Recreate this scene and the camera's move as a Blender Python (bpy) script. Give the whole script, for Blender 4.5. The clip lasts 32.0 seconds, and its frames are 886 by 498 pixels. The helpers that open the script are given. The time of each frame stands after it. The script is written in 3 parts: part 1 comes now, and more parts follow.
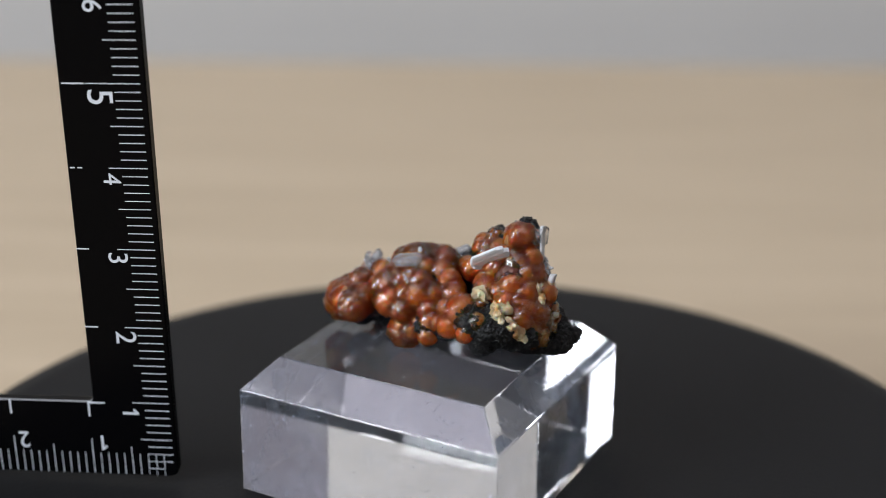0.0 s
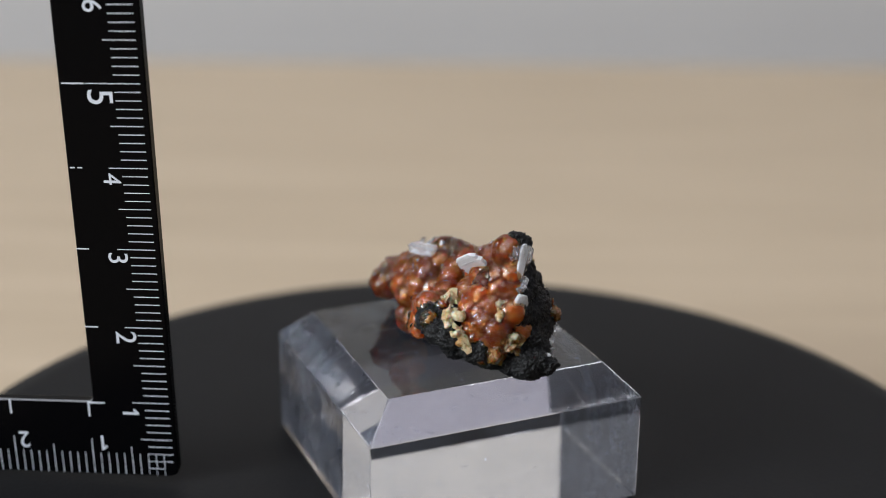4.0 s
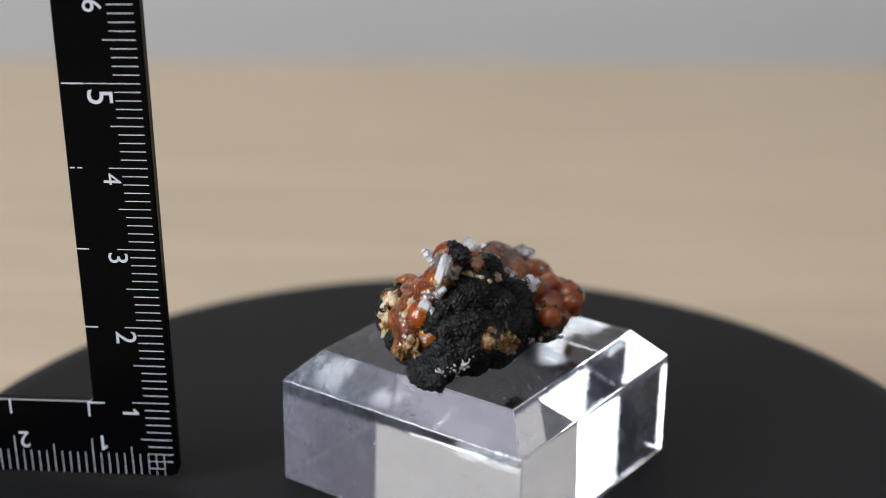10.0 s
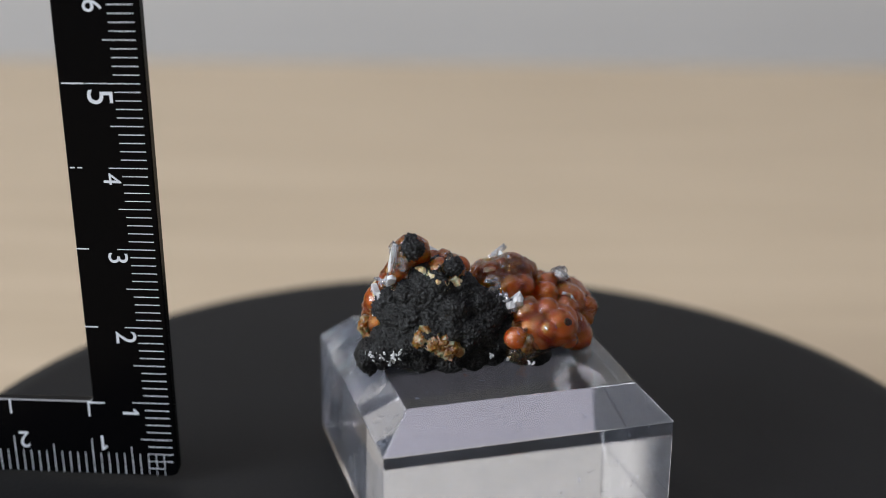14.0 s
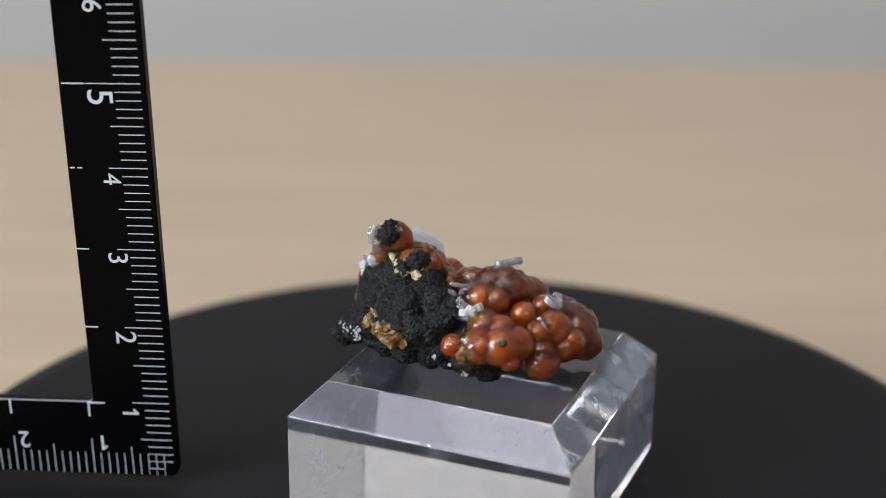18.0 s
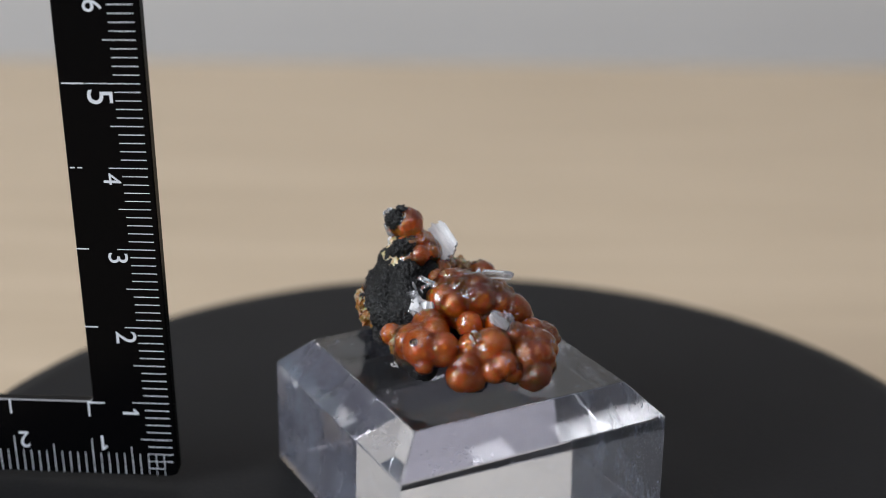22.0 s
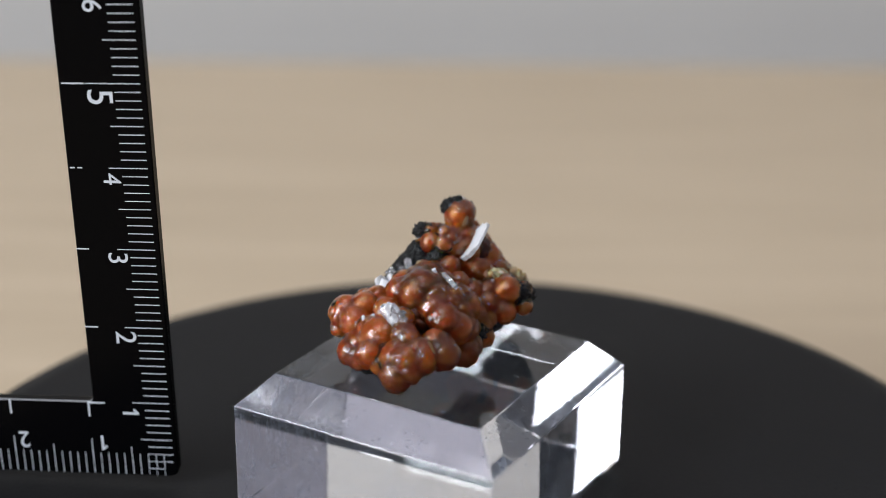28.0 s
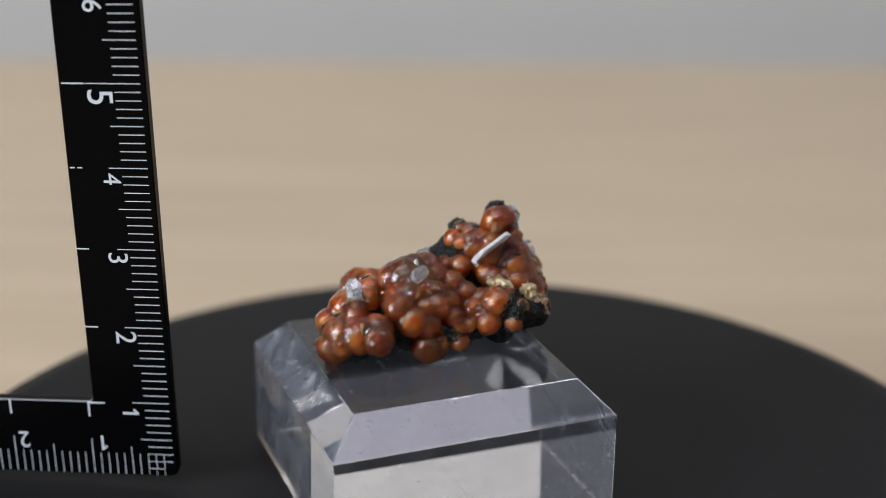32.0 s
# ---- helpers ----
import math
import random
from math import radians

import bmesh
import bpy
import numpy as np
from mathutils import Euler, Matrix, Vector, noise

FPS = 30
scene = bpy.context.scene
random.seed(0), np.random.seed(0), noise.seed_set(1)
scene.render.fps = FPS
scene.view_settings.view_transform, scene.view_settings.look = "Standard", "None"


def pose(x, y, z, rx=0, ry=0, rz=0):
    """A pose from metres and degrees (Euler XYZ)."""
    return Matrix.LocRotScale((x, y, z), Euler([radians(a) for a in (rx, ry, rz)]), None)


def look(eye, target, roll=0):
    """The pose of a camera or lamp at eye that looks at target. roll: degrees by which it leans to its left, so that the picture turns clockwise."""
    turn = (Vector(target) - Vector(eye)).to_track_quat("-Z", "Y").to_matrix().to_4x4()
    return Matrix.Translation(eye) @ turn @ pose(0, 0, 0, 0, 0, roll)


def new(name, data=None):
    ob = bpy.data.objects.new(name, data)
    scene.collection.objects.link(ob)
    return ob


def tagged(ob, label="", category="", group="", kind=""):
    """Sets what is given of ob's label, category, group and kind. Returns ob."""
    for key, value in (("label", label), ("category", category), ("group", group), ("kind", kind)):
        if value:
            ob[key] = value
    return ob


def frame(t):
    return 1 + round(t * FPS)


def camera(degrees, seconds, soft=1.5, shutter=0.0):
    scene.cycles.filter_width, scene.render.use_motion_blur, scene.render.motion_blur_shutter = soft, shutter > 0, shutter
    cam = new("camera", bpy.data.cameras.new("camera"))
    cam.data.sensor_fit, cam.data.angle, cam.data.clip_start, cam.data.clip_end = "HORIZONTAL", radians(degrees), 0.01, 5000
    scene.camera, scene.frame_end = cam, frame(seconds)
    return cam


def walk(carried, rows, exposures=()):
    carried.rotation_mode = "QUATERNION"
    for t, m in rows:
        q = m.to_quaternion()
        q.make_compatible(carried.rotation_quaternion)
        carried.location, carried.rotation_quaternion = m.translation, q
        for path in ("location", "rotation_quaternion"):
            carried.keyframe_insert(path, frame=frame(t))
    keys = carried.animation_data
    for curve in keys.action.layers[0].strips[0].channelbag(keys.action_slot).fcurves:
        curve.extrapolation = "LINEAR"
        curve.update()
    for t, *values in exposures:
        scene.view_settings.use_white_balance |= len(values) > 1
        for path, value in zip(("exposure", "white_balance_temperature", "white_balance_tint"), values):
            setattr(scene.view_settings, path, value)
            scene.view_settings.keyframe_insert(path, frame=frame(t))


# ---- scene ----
MM = 0.001

# ---- camera: stands still before the turntable ----
cam = camera(33.525, 32.0, 0.8)
cam.data.dof.use_dof = True
cam.data.dof.focus_distance = 0.172
cam.data.dof.aperture_fstop = 12.5
EYE = (-0.00181, -0.165, 0.0923)
TILT = radians(20.555)
AIM = (EYE[0], EYE[1] + math.cos(TILT), EYE[2] - math.sin(TILT))
walk(cam, [(0.0, look(EYE, AIM, 0.535)), (32.0, look(EYE, AIM, 0.535))], [(0.0, 0.0), (32.0, 0.0)])
SPIN = -9.7115  # degrees a second, clockwise from above

# ---- light ----
world = bpy.data.worlds.new("world")
scene.world = world
world.use_nodes = True
world.node_tree.nodes["Background"].inputs[0].default_value = (0.9, 0.95, 1.0, 1)
world.node_tree.nodes["Background"].inputs[1].default_value = 0.3


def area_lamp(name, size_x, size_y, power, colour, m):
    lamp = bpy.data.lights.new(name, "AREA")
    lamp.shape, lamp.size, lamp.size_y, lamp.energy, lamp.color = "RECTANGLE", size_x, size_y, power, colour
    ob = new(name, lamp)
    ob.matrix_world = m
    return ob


area_lamp("window_light", 0.8, 0.83, 31.8, (0.86, 0.92, 1.0), look((-1.13, -0.675, 0.655), (0, -0.675, 0.655)))
# Added fill with no known source: a broad soft panel under the ceiling.
area_lamp("overhead_fill_light", 1.2, 1.3, 10.6, (0.95, 0.96, 1.0), look((-0.42, -0.75, 1.62), (-0.42, -0.75, 0)))
scene.cycles.max_bounces = 64
scene.cycles.transmission_bounces = 64
scene.cycles.glossy_bounces = 64


# ---- materials ----
def material(name, colour, rough=0.5, metal=0.0):
    m = bpy.data.materials.new(name)
    m.use_nodes = True
    b = m.node_tree.nodes["Principled BSDF"]
    b.inputs["Base Color"].default_value = (*colour, 1)
    b.inputs["Roughness"].default_value = rough
    b.inputs["Metallic"].default_value = metal
    return m


def node(m, kind, **values):
    n = m.node_tree.nodes.new(kind)
    for key, value in values.items():
        n.inputs[key].default_value = value
    return n


def link(m, a, b):
    m.node_tree.links.new(a, b)


def shader(m):
    return m.node_tree.nodes["Principled BSDF"]


def coords(m):
    return m.node_tree.nodes.new("ShaderNodeTexCoord").outputs["Object"]


def ramp(m, source, stops):
    r = m.node_tree.nodes.new("ShaderNodeValToRGB")
    el = r.color_ramp.elements
    while len(el) < len(stops):
        el.new(0.5)
    for e, (p, c) in zip(el, stops):
        e.position, e.color = p, (*c, 1)
    link(m, source, r.inputs[0])
    return r.outputs[0]


def noisy(m, scale, detail=4.0, rough=0.55, stretch=None):
    n = node(m, "ShaderNodeTexNoise", Scale=scale, Detail=detail, Roughness=rough)
    if stretch:
        mp = node(m, "ShaderNodeMapping", Scale=stretch)
        link(m, coords(m), mp.inputs[0])
        link(m, mp.outputs[0], n.inputs["Vector"])
    else:
        link(m, coords(m), n.inputs["Vector"])
    return n.outputs["Fac"]


def bump(m, source, strength, distance):
    b = node(m, "ShaderNodeBump", Strength=strength, Distance=distance)
    link(m, source, b.inputs["Height"])
    link(m, b.outputs[0], shader(m).inputs["Normal"])


def varied(m, scale, detail=3.0, rough=0.5):
    """Noise in a piece's own space, shifted from piece to piece."""
    n = node(m, "ShaderNodeTexNoise", Scale=scale, Detail=detail, Roughness=rough)
    info = m.node_tree.nodes.new("ShaderNodeObjectInfo")
    shift = m.node_tree.nodes.new("ShaderNodeVectorMath")
    shift.operation = "MULTIPLY_ADD"
    shift.inputs[1].default_value = (37.0, 61.0, 23.0)
    link(m, info.outputs["Random"], shift.inputs[0])
    link(m, coords(m), shift.inputs[2])
    link(m, shift.outputs[0], n.inputs["Vector"])
    return n.outputs["Fac"]


def math_node(m, operation, a, b, c=0.0):
    n = m.node_tree.nodes.new("ShaderNodeMath")
    n.operation = operation
    for i, v in enumerate((a, b, c)):
        if isinstance(v, float):
            n.inputs[i].default_value = v
        else:
            link(m, v, n.inputs[i])
    return n.outputs[0]


def blend(m, fac, a, b):
    mix = m.node_tree.nodes.new("ShaderNodeMix")
    mix.data_type = "RGBA"
    for i, v in ((0, fac), (6, a), (7, b)):
        if isinstance(v, tuple):
            mix.inputs[i].default_value = (*v, 1)
        else:
            link(m, v, mix.inputs[i])
    return mix.outputs[2]


def globule_material(name, grain, clear, stops):
    """Frosted amber gel: soft sheen outside, light passing through the thin parts."""
    m = material(name, (0.5, 0.12, 0.02), 0.25)
    base = ramp(m, varied(m, grain * 0.7, 3), stops)
    info = m.node_tree.nodes.new("ShaderNodeObjectInfo")
    some = node(m, "ShaderNodeMapRange")
    for k, v in (("From Min", 0.45), ("From Max", 1.0), ("To Min", 0.0), ("To Max", 0.32)):
        some.inputs[k].default_value = v
    link(m, info.outputs["Random"], some.inputs["Value"])
    base = blend(m, some.outputs[0], base, (0.5, 0.24, 0.14))
    film = varied(m, grain * 2.6, 5, 0.62)
    b = shader(m)
    link(m, base, b.inputs["Base Color"])
    b.inputs["Transmission Weight"].default_value = clear
    b.inputs["IOR"].default_value = 1.54
    b.inputs["Subsurface Weight"].default_value = 0.8
    b.inputs["Subsurface Radius"].default_value = (1.0, 0.28, 0.05)
    b.inputs["Subsurface Scale"].default_value = 0.002
    b.inputs["Specular IOR Level"].default_value = 0.75
    link(m, ramp(m, film, [(0.4, (0.15, 0.15, 0.15)), (0.62, (0.26, 0.26, 0.26))]), b.inputs["Roughness"])
    bump(m, math_node(m, "MULTIPLY_ADD", varied(m, grain * 6.0, 4, 0.55), 0.3, varied(m, grain * 2.2, 2)), 0.65, 0.00015)
    b.inputs["Coat Weight"].default_value = 0.2
    b.inputs["Coat Roughness"].default_value = 0.07
    for way in b.inputs["Normal"].links:
        link(m, way.from_socket, b.inputs["Coat Normal"])
    return m


def rock_material():
    m = material("black_matrix", (0.005, 0.005, 0.0055), 0.33)
    # Palest stop: light specks in the rock, with grain glints painted in.
    link(m, ramp(m, noisy(m, 1600, 6, 0.75), [(0.35, (0.0012, 0.0013, 0.0014)), (0.62, (0.004, 0.0042, 0.0044)), (0.74, (0.05, 0.05, 0.052))]),
         shader(m).inputs["Base Color"])
    shader(m).inputs["Specular IOR Level"].default_value = 0.4
    bump(m, noisy(m, 3600, 4, 0.65), 0.8, 0.0003)
    return m


def core_material():
    m = material("brown_core", (0.12, 0.03, 0.015), 0.4)
    link(m, ramp(m, noisy(m, 500, 5), [(0.35, (0.03, 0.008, 0.004)), (0.65, (0.13, 0.026, 0.008))]), shader(m).inputs["Base Color"])
    bump(m, noisy(m, 1500, 5), 0.7, 0.0004)
    return m


def crust_material():
    m = material("cream_crust", (0.6, 0.45, 0.25), 0.28)
    tone = ramp(m, noisy(m, 650, 5, 0.6), [(0.3, (0.36, 0.14, 0.03)), (0.44, (0.62, 0.4, 0.15)), (0.54, (0.78, 0.63, 0.38)), (0.68, (0.9, 0.85, 0.74))])
    dark = ramp(m, noisy(m, 900, 4, 0.6), [(0.3, (1, 1, 1)), (0.4, (0, 0, 0))])
    link(m, blend(m, dark, tone, (0.04, 0.022, 0.01)), shader(m).inputs["Base Color"])
    shader(m).inputs["Subsurface Weight"].default_value = 0.35
    shader(m).inputs["Subsurface Scale"].default_value = 0.0006
    shader(m).inputs["Transmission Weight"].default_value = 0.25
    bump(m, noisy(m, 1500, 4, 0.6), 0.6, 0.0002)
    return m


def amber_material(grain=1.0):
    m = material("amber_chip", (0.5, 0.2, 0.04), 0.2)
    link(m, ramp(m, varied(m, grain * 1.1, 4), [(0.3, (0.2, 0.07, 0.011)), (0.5, (0.5, 0.25, 0.055)), (0.66, (0.86, 0.75, 0.54))]), shader(m).inputs["Base Color"])
    b = shader(m)
    b.inputs["Transmission Weight"].default_value = 0.6
    b.inputs["Subsurface Weight"].default_value = 0.5
    b.inputs["Subsurface Scale"].default_value = 0.0008
    bump(m, varied(m, grain * 4.0, 5, 0.6), 0.6, 0.0001)
    return m


def crystal_material(name, clear):
    m = material(name, (0.86, 0.87, 0.9), 0.22)
    b = shader(m)
    b.inputs["Transmission Weight"].default_value = clear
    b.inputs["IOR"].default_value = 1.54
    b.inputs["Subsurface Weight"].default_value = 0.3 if clear < 0.5 else 0.0
    b.inputs["Roughness"].default_value = 0.3 if clear < 0.5 else 0.08
    b.inputs["Subsurface Scale"].default_value = 0.0006
    b.inputs["Subsurface Radius"].default_value = (1, 1, 1)
    streak = noisy(m, 700, 5, 0.6, (0.3, 3.2, 1.2))
    link(m, ramp(m, streak, [(0.36, (0.82, 0.82, 0.85)), (0.54, (0.97, 0.975, 0.985))]), b.inputs["Base Color"])
    bump(m, streak, 0.5, 0.00004)
    return m


def glassy_crystal_material():
    m = material("glassy_crystal", (0.93, 0.93, 0.95), 0.07)
    shader(m).inputs["Transmission Weight"].default_value = 0.9
    shader(m).inputs["IOR"].default_value = 1.55
    bump(m, varied(m, 2.2, 3), 0.5, 0.00012)
    return m


def hazed(m, haze, colour=(0.72, 0.82, 1.0)):
    """Lays a thin scattering film over a clear material: scuffs that glow in light from either side."""
    tree = m.node_tree
    film, both, mix = (tree.nodes.new("ShaderNode" + k) for k in ("BsdfDiffuse", "MixShader", "MixShader"))
    glow = tree.nodes.new("ShaderNodeBsdfTranslucent")
    film.inputs["Color"].default_value = glow.inputs["Color"].default_value = (*colour, 1)
    both.inputs[0].default_value = 0.55
    link(m, film.outputs[0], both.inputs[1])
    link(m, glow.outputs[0], both.inputs[2])
    link(m, haze, mix.inputs[0])
    link(m, shader(m).outputs[0], mix.inputs[1])
    link(m, both.outputs[0], mix.inputs[2])
    link(m, mix.outputs[0], tree.nodes["Material Output"].inputs["Surface"])


def scuffs(m, turns, width, keep):
    """Broken fine lines: contours of stretched noise, cut up by a second noise."""
    marks = None
    for turn, scale in turns:
        mp = node(m, "ShaderNodeMapping", Rotation=(0.9 * turn, 0.7, turn), Scale=(0.5, 10.0, 3.0))
        n = node(m, "ShaderNodeTexNoise", Scale=scale, Detail=0.0)
        link(m, coords(m), mp.inputs[0])
        link(m, mp.outputs[0], n.inputs["Vector"])
        off = math_node(m, "ABSOLUTE", math_node(m, "SUBTRACT", n.outputs["Fac"], 0.5), 0.0)
        some = math_node(m, "GREATER_THAN", noisy(m, 150 + scale, 2), keep)
        one = math_node(m, "MULTIPLY", math_node(m, "LESS_THAN", off, width), some)
        marks = one if marks is None else math_node(m, "MAXIMUM", marks, one)
    return marks


def acrylic_material(name, mist, lines, keep):
    """Clear acrylic with a blotchy film of wear, fine scuffs and specks of dust."""
    m = material(name, (0.985, 0.985, 0.995), 0.0)
    b = shader(m)
    b.inputs["Transmission Weight"].default_value = 1.0
    b.inputs["IOR"].default_value = 1.49
    soft = math_node(m, "MULTIPLY", ramp(m, noisy(m, 110, 5, 0.62), [(0.42, (0.08, 0.08, 0.08)), (0.72, (1, 1, 1))]), mist)
    fine = math_node(m, "MULTIPLY", ramp(m, noisy(m, 1500, 3, 0.6), [(0.5, (0, 0, 0)), (0.66, (1, 1, 1))]), soft)
    marks = math_node(m, "MULTIPLY", scuffs(m, ((0.5, 34.0), (-0.9, 27.0), (1.7, 45.0), (2.6, 38.0)), 0.004, keep), lines)
    dust = math_node(m, "MULTIPLY", math_node(m, "GREATER_THAN", noisy(m, 1100, 2, 0.4), 0.745), 0.3)
    hazed(m, math_node(m, "MAXIMUM", math_node(m, "ADD", soft, fine), math_node(m, "MAXIMUM", marks, dust)))
    return m


def bevel_acrylic_material():
    """Acrylic polished by hand: slightly wavy, faintly hazy, with fine lines along the edge."""
    m = material("bevel_acrylic", (0.97, 0.972, 0.995), 0.015)
    b = shader(m)
    b.inputs["IOR"].default_value = 1.49
    b.inputs["Transmission Weight"].default_value = 1.0
    lines = noisy(m, 1.0, 3, 0.6, (14, 14, 1700))
    waves = noisy(m, 1.0, 2, 0.5, (900, 900, 25))
    fog = ramp(m, noisy(m, 90, 5, 0.62), [(0.4, (0.02, 0.02, 0.02)), (0.7, (0.08, 0.08, 0.08))])
    streak = math_node(m, "MULTIPLY", ramp(m, lines, [(0.55, (0, 0, 0)), (0.72, (0.12, 0.12, 0.12))]), noisy(m, 130, 3))
    hazed(m, math_node(m, "ADD", fog, streak), (0.8, 0.85, 1.0))
    bump(m, math_node(m, "MULTIPLY_ADD", lines, 0.12, waves), 0.05, 0.00006)
    return m


def scratch_material():
    m = material("scratch_hairline", (0.72, 0.76, 0.85), 0.5)
    shader(m).inputs["Alpha"].default_value = 0.26
    return m


def disc_material():
    m = material("black_disc", (0.012, 0.012, 0.0125), 0.6)
    shader(m).inputs["Specular IOR Level"].default_value = 0.2
    link(m, ramp(m, noisy(m, 60, 5), [(0.3, (0.0066, 0.0067, 0.007)), (0.7, (0.009, 0.0091, 0.0095))]), shader(m).inputs["Base Color"])
    bump(m, noisy(m, 1800, 3), 0.25, 0.0002)
    return m


def wood_material():
    m = material("light_wood", (0.5, 0.36, 0.22), 0.45)
    grain = noisy(m, 7, 6, 0.6, (1.2, 14, 6))
    link(m, ramp(m, grain, [(0.25, (0.5, 0.388, 0.258)), (0.55, (0.58, 0.458, 0.313)), (0.8, (0.64, 0.508, 0.358))]), shader(m).inputs["Base Color"])
    bump(m, grain, 0.1, 0.0005)
    return m


def paint_material(name, colour, rough=0.8):
    m = material(name, colour, rough)
    soft = noisy(m, 3, 4)
    c = colour
    link(m, ramp(m, soft, [(0.3, tuple(0.95 * v for v in c)), (0.7, tuple(min(1, 1.04 * v) for v in c))]), shader(m).inputs["Base Color"])
    bump(m, noisy(m, 300, 4), 0.15, 0.0005)
    return m


GEL = [(0.25, (0.94, 0.45, 0.125)), (0.5, (0.965, 0.525, 0.165)), (0.8, (0.985, 0.61, 0.22))]
DEEP = [(0.25, (0.7, 0.2, 0.034)), (0.5, (0.87, 0.3, 0.05)), (0.8, (0.95, 0.42, 0.085))]
GLOBULE, ORANGE_MASS, ROCK, CORE, CRUST, AMBER, AMBER_MASS = globule_material("orange_globule", 1.0, 0.98, GEL), globule_material("orange_mass", 600.0, 0.35, DEEP), rock_material(), core_material(), crust_material(), amber_material(), amber_material(600.0)
WHITE_CRYSTAL, CLEAR_CRYSTAL = crystal_material("white_crystal", 0.38), crystal_material("clear_crystal", 0.82)
GLASSY = glassy_crystal_material()
ACRYLIC, ACRYLIC_TOP, BEVEL, SCRATCH = acrylic_material("clear_acrylic", 0.1, 0.17, 0.58), acrylic_material("scratched_acrylic", 0.03, 0.22, 0.6), bevel_acrylic_material(), scratch_material()
ACRYLIC_BASE = acrylic_material("scuffed_acrylic", 0.03, 0.1, 0.6)
DISC, WOOD = disc_material(), wood_material()
WALL = paint_material("grey_wall_paint", (0.6, 0.575, 0.545))
ROOM = paint_material("white_room_paint", (0.84, 0.82, 0.88))
# Unseen walls: room brightness showing through the acrylic is put into their tones.
DARK = paint_material("dim_lavender_room_tone", (0.11, 0.105, 0.13))
UPPER = paint_material("dimmed_upper_wall", (0.4, 0.375, 0.42))
PALE = paint_material("pale_lavender_room_tone", (0.32, 0.305, 0.36))
DIM = paint_material("dim_grey_room_tone", (0.05, 0.05, 0.055))
FLOOR = paint_material("room_floor", (0.3, 0.25, 0.2), 0.5)
RULER = material("black_ruler_plastic", (0.0015, 0.0015, 0.0019), 0.25)
shader(RULER).inputs["Specular IOR Level"].default_value = 0.05
bump(RULER, noisy(RULER, 700, 3), 0.08, 0.0001)
# Lighter grey that paints a glint onto the black ruler's arm edge.
EDGE = material("ruler_edge_glint", (0.25, 0.25, 0.26), 0.25)
shader(EDGE).inputs["Specular IOR Level"].default_value = 0.9
MARK = material("white_ruler_print", (0.6, 0.63, 0.68), 0.5)
RIM = material("dark_rubber", (0.015, 0.015, 0.015), 0.7)


# ---- mesh helpers ----
def mesh_of(name, bm, mat, smooth=False):
    me = bpy.data.meshes.new(name)
    bmesh.ops.recalc_face_normals(bm, faces=bm.faces)
    bm.to_mesh(me)
    bm.free()
    if smooth:
        me.polygons.foreach_set("use_smooth", [True] * len(me.polygons))
    me.materials.append(mat)
    return me


def part(name, bm, mat, parent, label="", smooth=False):
    ob = new(name, mesh_of(name, bm, mat, smooth))
    ob.parent = parent
    if label:
        tagged(ob, label)
    return ob


def box_bm(x0, x1, y0, y1, z0, z1, bevel=0.0, segments=2):
    bm = bmesh.new()
    bmesh.ops.create_cube(bm, size=1.0)
    for v in bm.verts:
        v.co = Vector(((x0 + x1) / 2 + v.co.x * (x1 - x0), (y0 + y1) / 2 + v.co.y * (y1 - y0), (z0 + z1) / 2 + v.co.z * (z1 - z0)))
    if bevel:
        bmesh.ops.bevel(bm, geom=list(bm.edges), offset=bevel, segments=segments, profile=0.5, affect="EDGES")
    return bm


def lathe_bm(profile, steps=128):
    bm = bmesh.new()
    rings = []
    for r, z in profile:
        if r < 1e-7:
            rings.append([bm.verts.new((0, 0, z))])
        else:
            rings.append([bm.verts.new((r * math.cos(2 * math.pi * i / steps), r * math.sin(2 * math.pi * i / steps), z)) for i in range(steps)])
    for a, b in zip(rings, rings[1:]):
        for i in range(steps):
            j = (i + 1) % steps
            if len(a) == 1:
                bm.faces.new((a[0], b[j], b[i]))
            elif len(b) == 1:
                bm.faces.new((a[i], a[j], b[0]))
            else:
                bm.faces.new((a[i], a[j], b[j], b[i]))
    return bm


# ---- the room round the table ----
TABLE_Z = -0.030
BACK_Y = 0.353


def structure(name, bm, mat):
    ob = new(name, mesh_of(name, bm, mat))
    return tagged(ob, kind="structure")


structure("floor", box_bm(-1.2, 1.7, -1.7, BACK_Y + 0.16, -0.82, -0.77), FLOOR)
structure("ceiling", box_bm(-1.2, 1.7, -1.7, BACK_Y + 0.16, 1.65, 1.72), ROOM)
structure("wall_north_1", box_bm(-0.33, 1.7, BACK_Y + 0.06, BACK_Y + 0.16, -0.77, 0.42), WALL)
# Upper part toned darker in its colour, so the bevels show less light.
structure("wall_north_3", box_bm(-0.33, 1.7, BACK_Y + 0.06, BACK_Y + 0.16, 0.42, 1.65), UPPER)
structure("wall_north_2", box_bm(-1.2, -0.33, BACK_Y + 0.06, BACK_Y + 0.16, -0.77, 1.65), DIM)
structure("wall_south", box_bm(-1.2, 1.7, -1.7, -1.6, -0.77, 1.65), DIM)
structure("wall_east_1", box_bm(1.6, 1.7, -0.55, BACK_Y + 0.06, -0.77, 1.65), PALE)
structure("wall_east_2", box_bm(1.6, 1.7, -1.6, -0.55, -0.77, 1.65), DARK)


